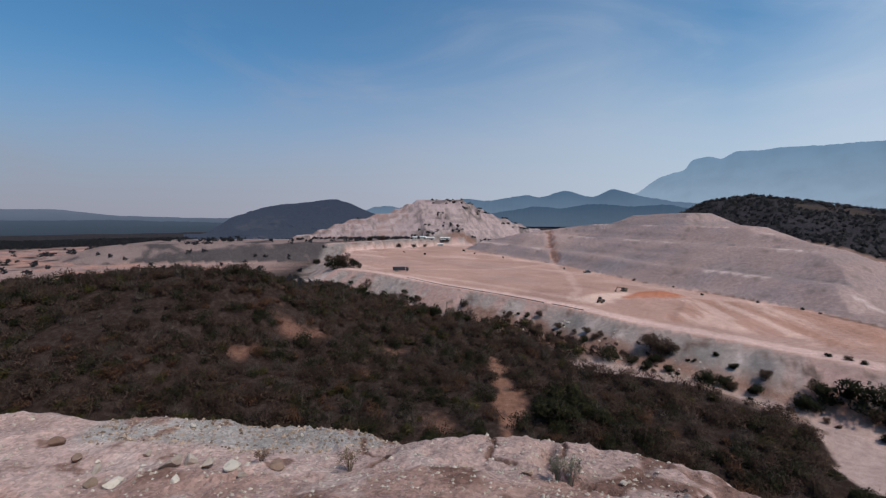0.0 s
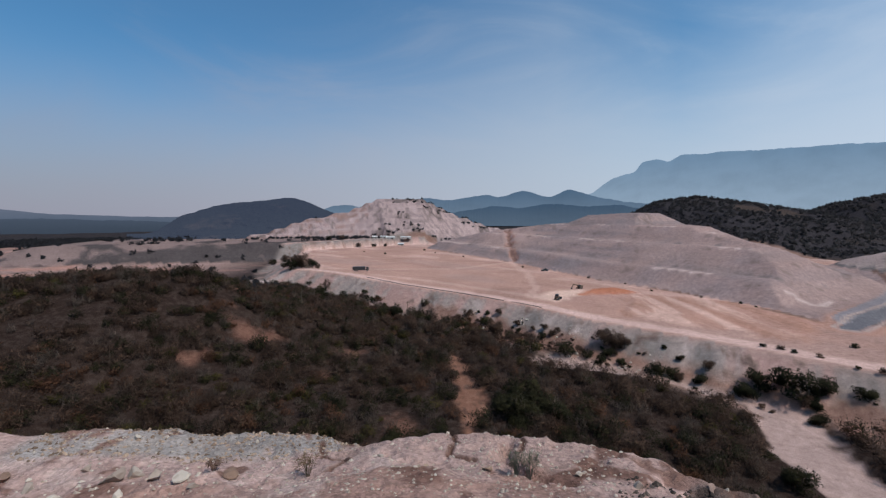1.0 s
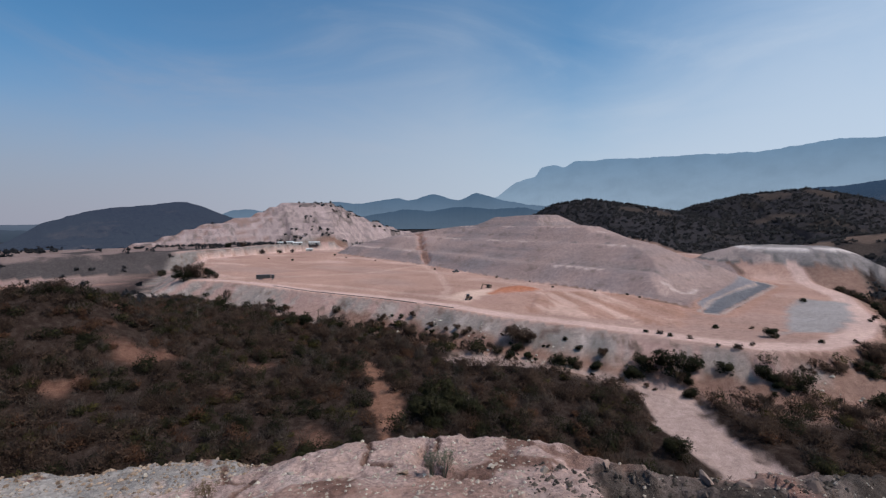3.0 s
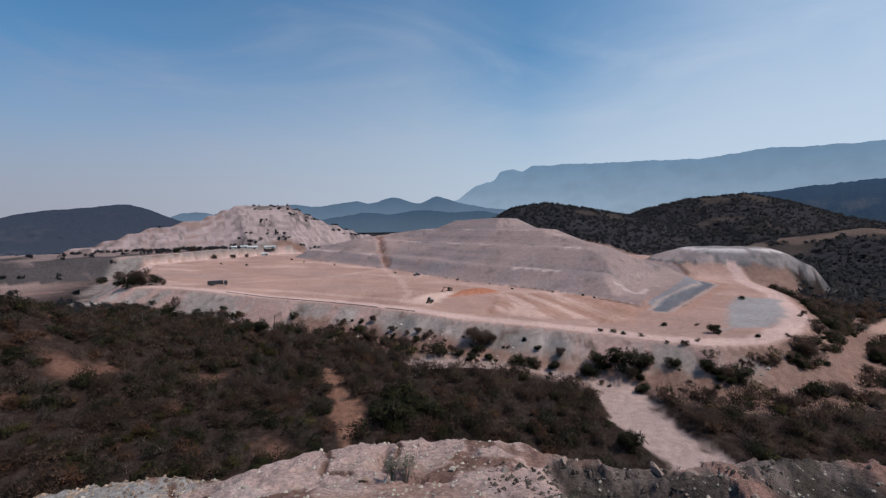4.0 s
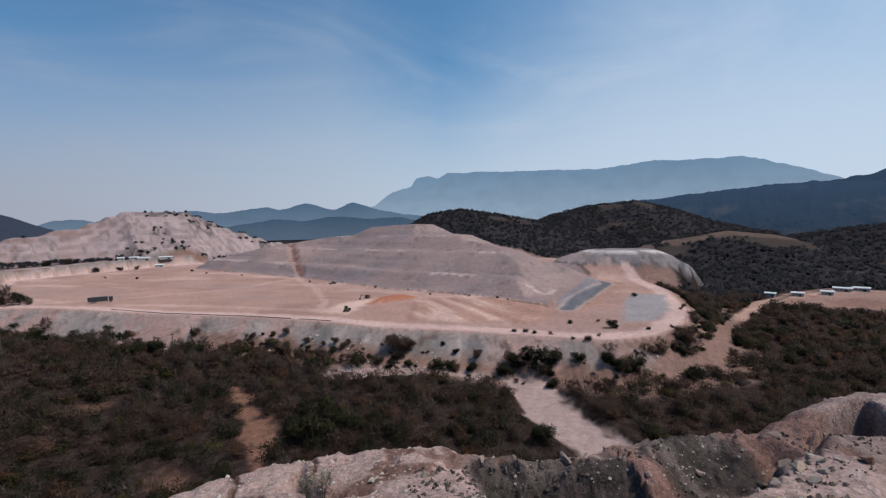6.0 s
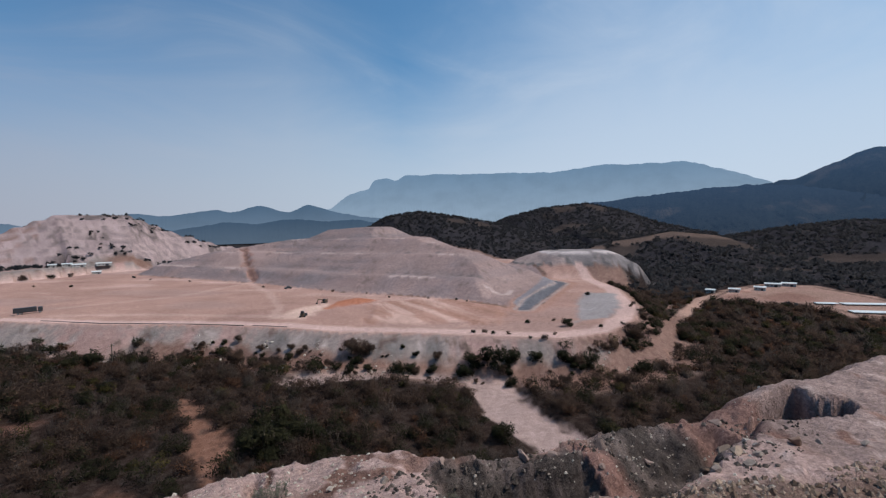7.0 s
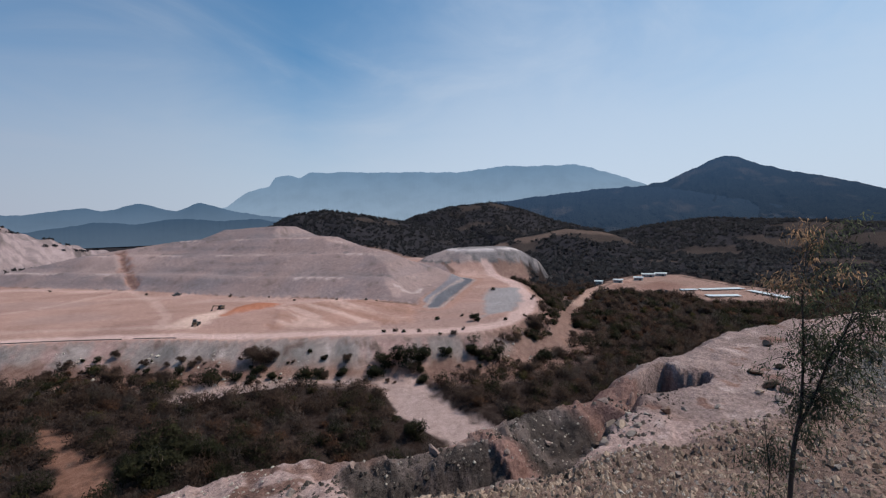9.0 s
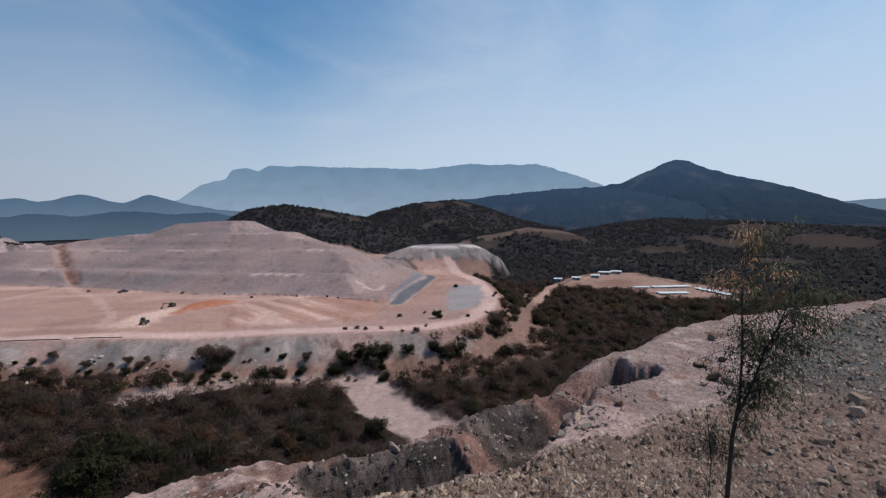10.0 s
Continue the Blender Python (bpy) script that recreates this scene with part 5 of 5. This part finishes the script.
def trailer_truck(px, py, turn):
    z = level(px, py)
    ob = thing("truck", "long dark box truck parked on the tailings platform", "truck", pose(px, py, z, 0, 0, turn))
    part("chassis", box((11.8, 0.9, 0.3), (0, 0, 1.0), 0.03), RUBBER, ob)
    part("box_body", box((9.2, 2.5, 2.3), (-1.2, 0, 2.35), 0.08), DARK_STEEL, ob, "dark painted load box")
    part("cab", box((2.0, 2.4, 2.3), (4.8, 0, 2.1), 0.2), DARK_STEEL, ob)
    part("windscreen", box((0.06, 2.0, 0.9), (5.8, 0, 2.6), 0.02), GLASS_DARK, ob)
    for x in (4.7, -2.6, -4.0):
        for y in (-1.05, 1.05):
            wheel(ob, (x, y, 0.52), 0.52, 0.35)


trailer_truck(-31.5, 319, 4)


def pickup(px, py, turn):
    ob = thing("pickup", "dark pickup parked at the dump's foot", "pickup", pose(px, py, level(px, py), 0, 0, turn))
    part("body", box((5.4, 1.9, 0.75), (0, 0, 0.85), 0.15), DARK_STEEL, ob)
    part("cabin", box((2.2, 1.75, 0.7), (0.3, 0, 1.5), 0.22), DARK_STEEL, ob)
    part("side_glass", box((1.7, 1.78, 0.42), (0.3, 0, 1.55), 0.05), GLASS_DARK, ob)
    for x in (1.7, -1.7):
        for y in (-0.85, 0.85):
            wheel(ob, (x, y, 0.4), 0.4, 0.26)


pickup(104, 310, 10)


def bulldozer(px, py, turn, label):
    ob = thing("bulldozer", label, "bulldozer", pose(px, py, level(px, py), 0, 0, turn), "machines on the platform")
    for y in (-1.0, 1.0):
        part("track", box((3.6, 0.55, 0.95), (0, y, 0.48), 0.3), RUBBER, ob)
    part("hull", box((3.2, 1.5, 0.9), (0, 0, 1.3), 0.1), YELLOW, ob)
    cab = part("cab", box((1.4, 1.4, 1.2), (-0.6, 0, 2.3), 0.1), DARK_STEEL, ob)
    part("cab_window", box((1.42, 1.1, 0.7), (-0.6, 0, 2.4), 0.03), GLASS_DARK, cab)
    part("blade", box((0.25, 3.4, 1.2), (2.6, 0, 0.65), 0.08), DARK_STEEL, ob)
    for y in (-1.1, 1.1):
        part("push_arm", box((2.6, 0.18, 0.22), (1.4, y, 0.55), 0.03), DARK_STEEL, ob)


bulldozer(73.3, 199.5, 60, "dusty bulldozer on the pale platform")


def excavator(px, py, turn):
    ob = thing("excavator", "dusty excavator with its boom lowered", "excavator", pose(px, py, level(px, py), 0, 0, turn), "machines on the platform")
    for y in (-1.1, 1.1):
        part("track", box((4.0, 0.6, 0.9), (0, y, 0.45), 0.28), RUBBER, ob)
    part("house", box((3.4, 2.6, 1.3), (-0.5, 0, 1.75), 0.12), YELLOW, ob)
    part("cab", box((1.5, 1.0, 1.5), (0.9, 0.8, 2.2), 0.1), GLASS_DARK, ob)
    part("boom", box((5.2, 0.5, 0.55), (3.4, -0.3, 2.9), 0.06, (0, -12, 0)), YELLOW, ob)
    part("dipper", box((3.2, 0.4, 0.4), (6.4, -0.3, 2.2), 0.05, (0, 58, 0)), YELLOW, ob)
    part("bucket", box((0.9, 1.1, 0.9), (7.2, -0.3, 0.6), 0.15), DARK_STEEL, ob)
    ob.scale = (0.75, 0.75, 0.75)


excavator(97.5, 231, 200)


def hose(points, r, label):
    cu = bpy.data.curves.new("pipe", "CURVE")
    cu.dimensions, cu.bevel_depth, cu.bevel_resolution = "3D", r, 2
    sl = cu.splines.new("POLY")
    sl.points.add(len(points) - 1)
    for q, (x, y) in zip(sl.points, points):
        q.co = (x, y, level(x, y) + r, 1)
    cu.materials.append(PIPE_BLACK)
    tagged(new("pipe", cu), label, "pipe")


hose([(-24, 285.5), (-12, 269), (0, 252), (10, 241), (20, 230.5), (30, 219.5), (40, 208.5), (47, 199)], 0.16, "black slurry pipe along the platform edge")
hose([(50, 196), (54, 191), (57, 187), (60, 182.5)], 0.14, "black slurry pipe coiled at the platform edge")


def shed(name, label, px, py, turn, size, wall_mat, roof_mat, group):
    w, d, h = size
    ob = thing(name, label, "shed", pose(px, py, level(px, py) - 0.4, 0, 0, turn), group)
    part("wall", box((w, d, h), (0, 0, h / 2), 0.03), wall_mat, ob)
    bm = bmesh.new()
    o, top = 0.5, h + 0.16 * d
    vs = [bm.verts.new(p) for x in (-w / 2 - o, w / 2 + o) for p in ((x, -d / 2 - o, h), (x, 0, top), (x, d / 2 + o, h), (x, d / 2 + o, h - 0.2), (x, 0, top - 0.2), (x, -d / 2 - o, h - 0.2))]
    for i in range(6):
        bm.faces.new((vs[i], vs[(i + 1) % 6], vs[6 + (i + 1) % 6], vs[6 + i]))
    bm.faces.new(vs[:6][::-1])
    bm.faces.new(vs[6:])
    bmesh.ops.recalc_face_normals(bm, faces=bm.faces)
    bmesh.ops.translate(bm, vec=(0, 0, 0.01), verts=bm.verts)
    part("roof", bm, roof_mat, ob, "white metal sheet roof")
    door = part("door", box((min(3.0, w * 0.2), 0.1, h * 0.7), (w * 0.2, -d / 2 - 0.03, h * 0.36), 0.01), DARK_STEEL, ob)
    for x in (-0.3, -0.05):
        part("window", box((min(1.6, w * 0.12), 0.08, h * 0.25), (w * x, -d / 2 - 0.03, h * 0.6), 0.01), GLASS_DARK, ob)
    return door


PLANT, YARD_SHEDS = "plant sheds below the pale hill", "sheds of the yard"
for px, py, w in ((-19, 630, 12), (3, 641, 14), (-4, 622, 8), (-42, 640, 7), (-30, 652, 9)):
    shed("plant_shed", "long pale plant shed with a white roof", px, py, 3, (w, 6, 3.0), GREY_WALL, WHITE_SHEET, PLANT)
for px, py, w, d in ((318, 114, 5, 3.5), (327, 103, 6, 3.5), (346, 94, 6, 4), (370, 93, 9, 4), (379, 86, 8, 4)):
    shed("yard_shed", "small shed with a white sheet roof on bare earth", px, py, -78, (w, d, 2.6), GREY_WALL, WHITE_SHEET, YARD_SHEDS)


def covered_bay(px, py, turn, length, width):
    """A long low bay under a white membrane on short posts."""
    ob = thing("covered_bay", "long low white-covered drying bay in the yard", "canopy", pose(px, py, level(px, py), 0, 0, turn), "covered bays of the yard")
    n = max(3, int(length / 5))
    part("cover", box((length, width, 0.12), (0, 0, 0.72), 0.04), WHITE_SHEET, ob, "white membrane cover")
    part("side_wall", box((length - 0.4, 0.15, 0.62), (0, width / 2 - 0.3, 0.31)), GREY_WALL, ob)
    for k in range(n + 1):
        part("post", drum(0.08, 0.7, (-length / 2 + 0.3 + k * (length - 0.6) / n, -width / 2 + 0.2, 0.34), sides=6), CERAMIC, ob)


for x0, y0, x1, y1, w in ((306, 58, 311.5, 49.5, 5), (312.5, 48, 328, 27.5, 6), (288.5, 41, 298, 26, 6.5), (320.5, 23, 300, 4, 5)):
    covered_bay((x0 + x1) / 2, (y0 + y1) / 2, math.degrees(math.atan2(y1 - y0, x1 - x0)), math.hypot(x1 - x0, y1 - y0), w)
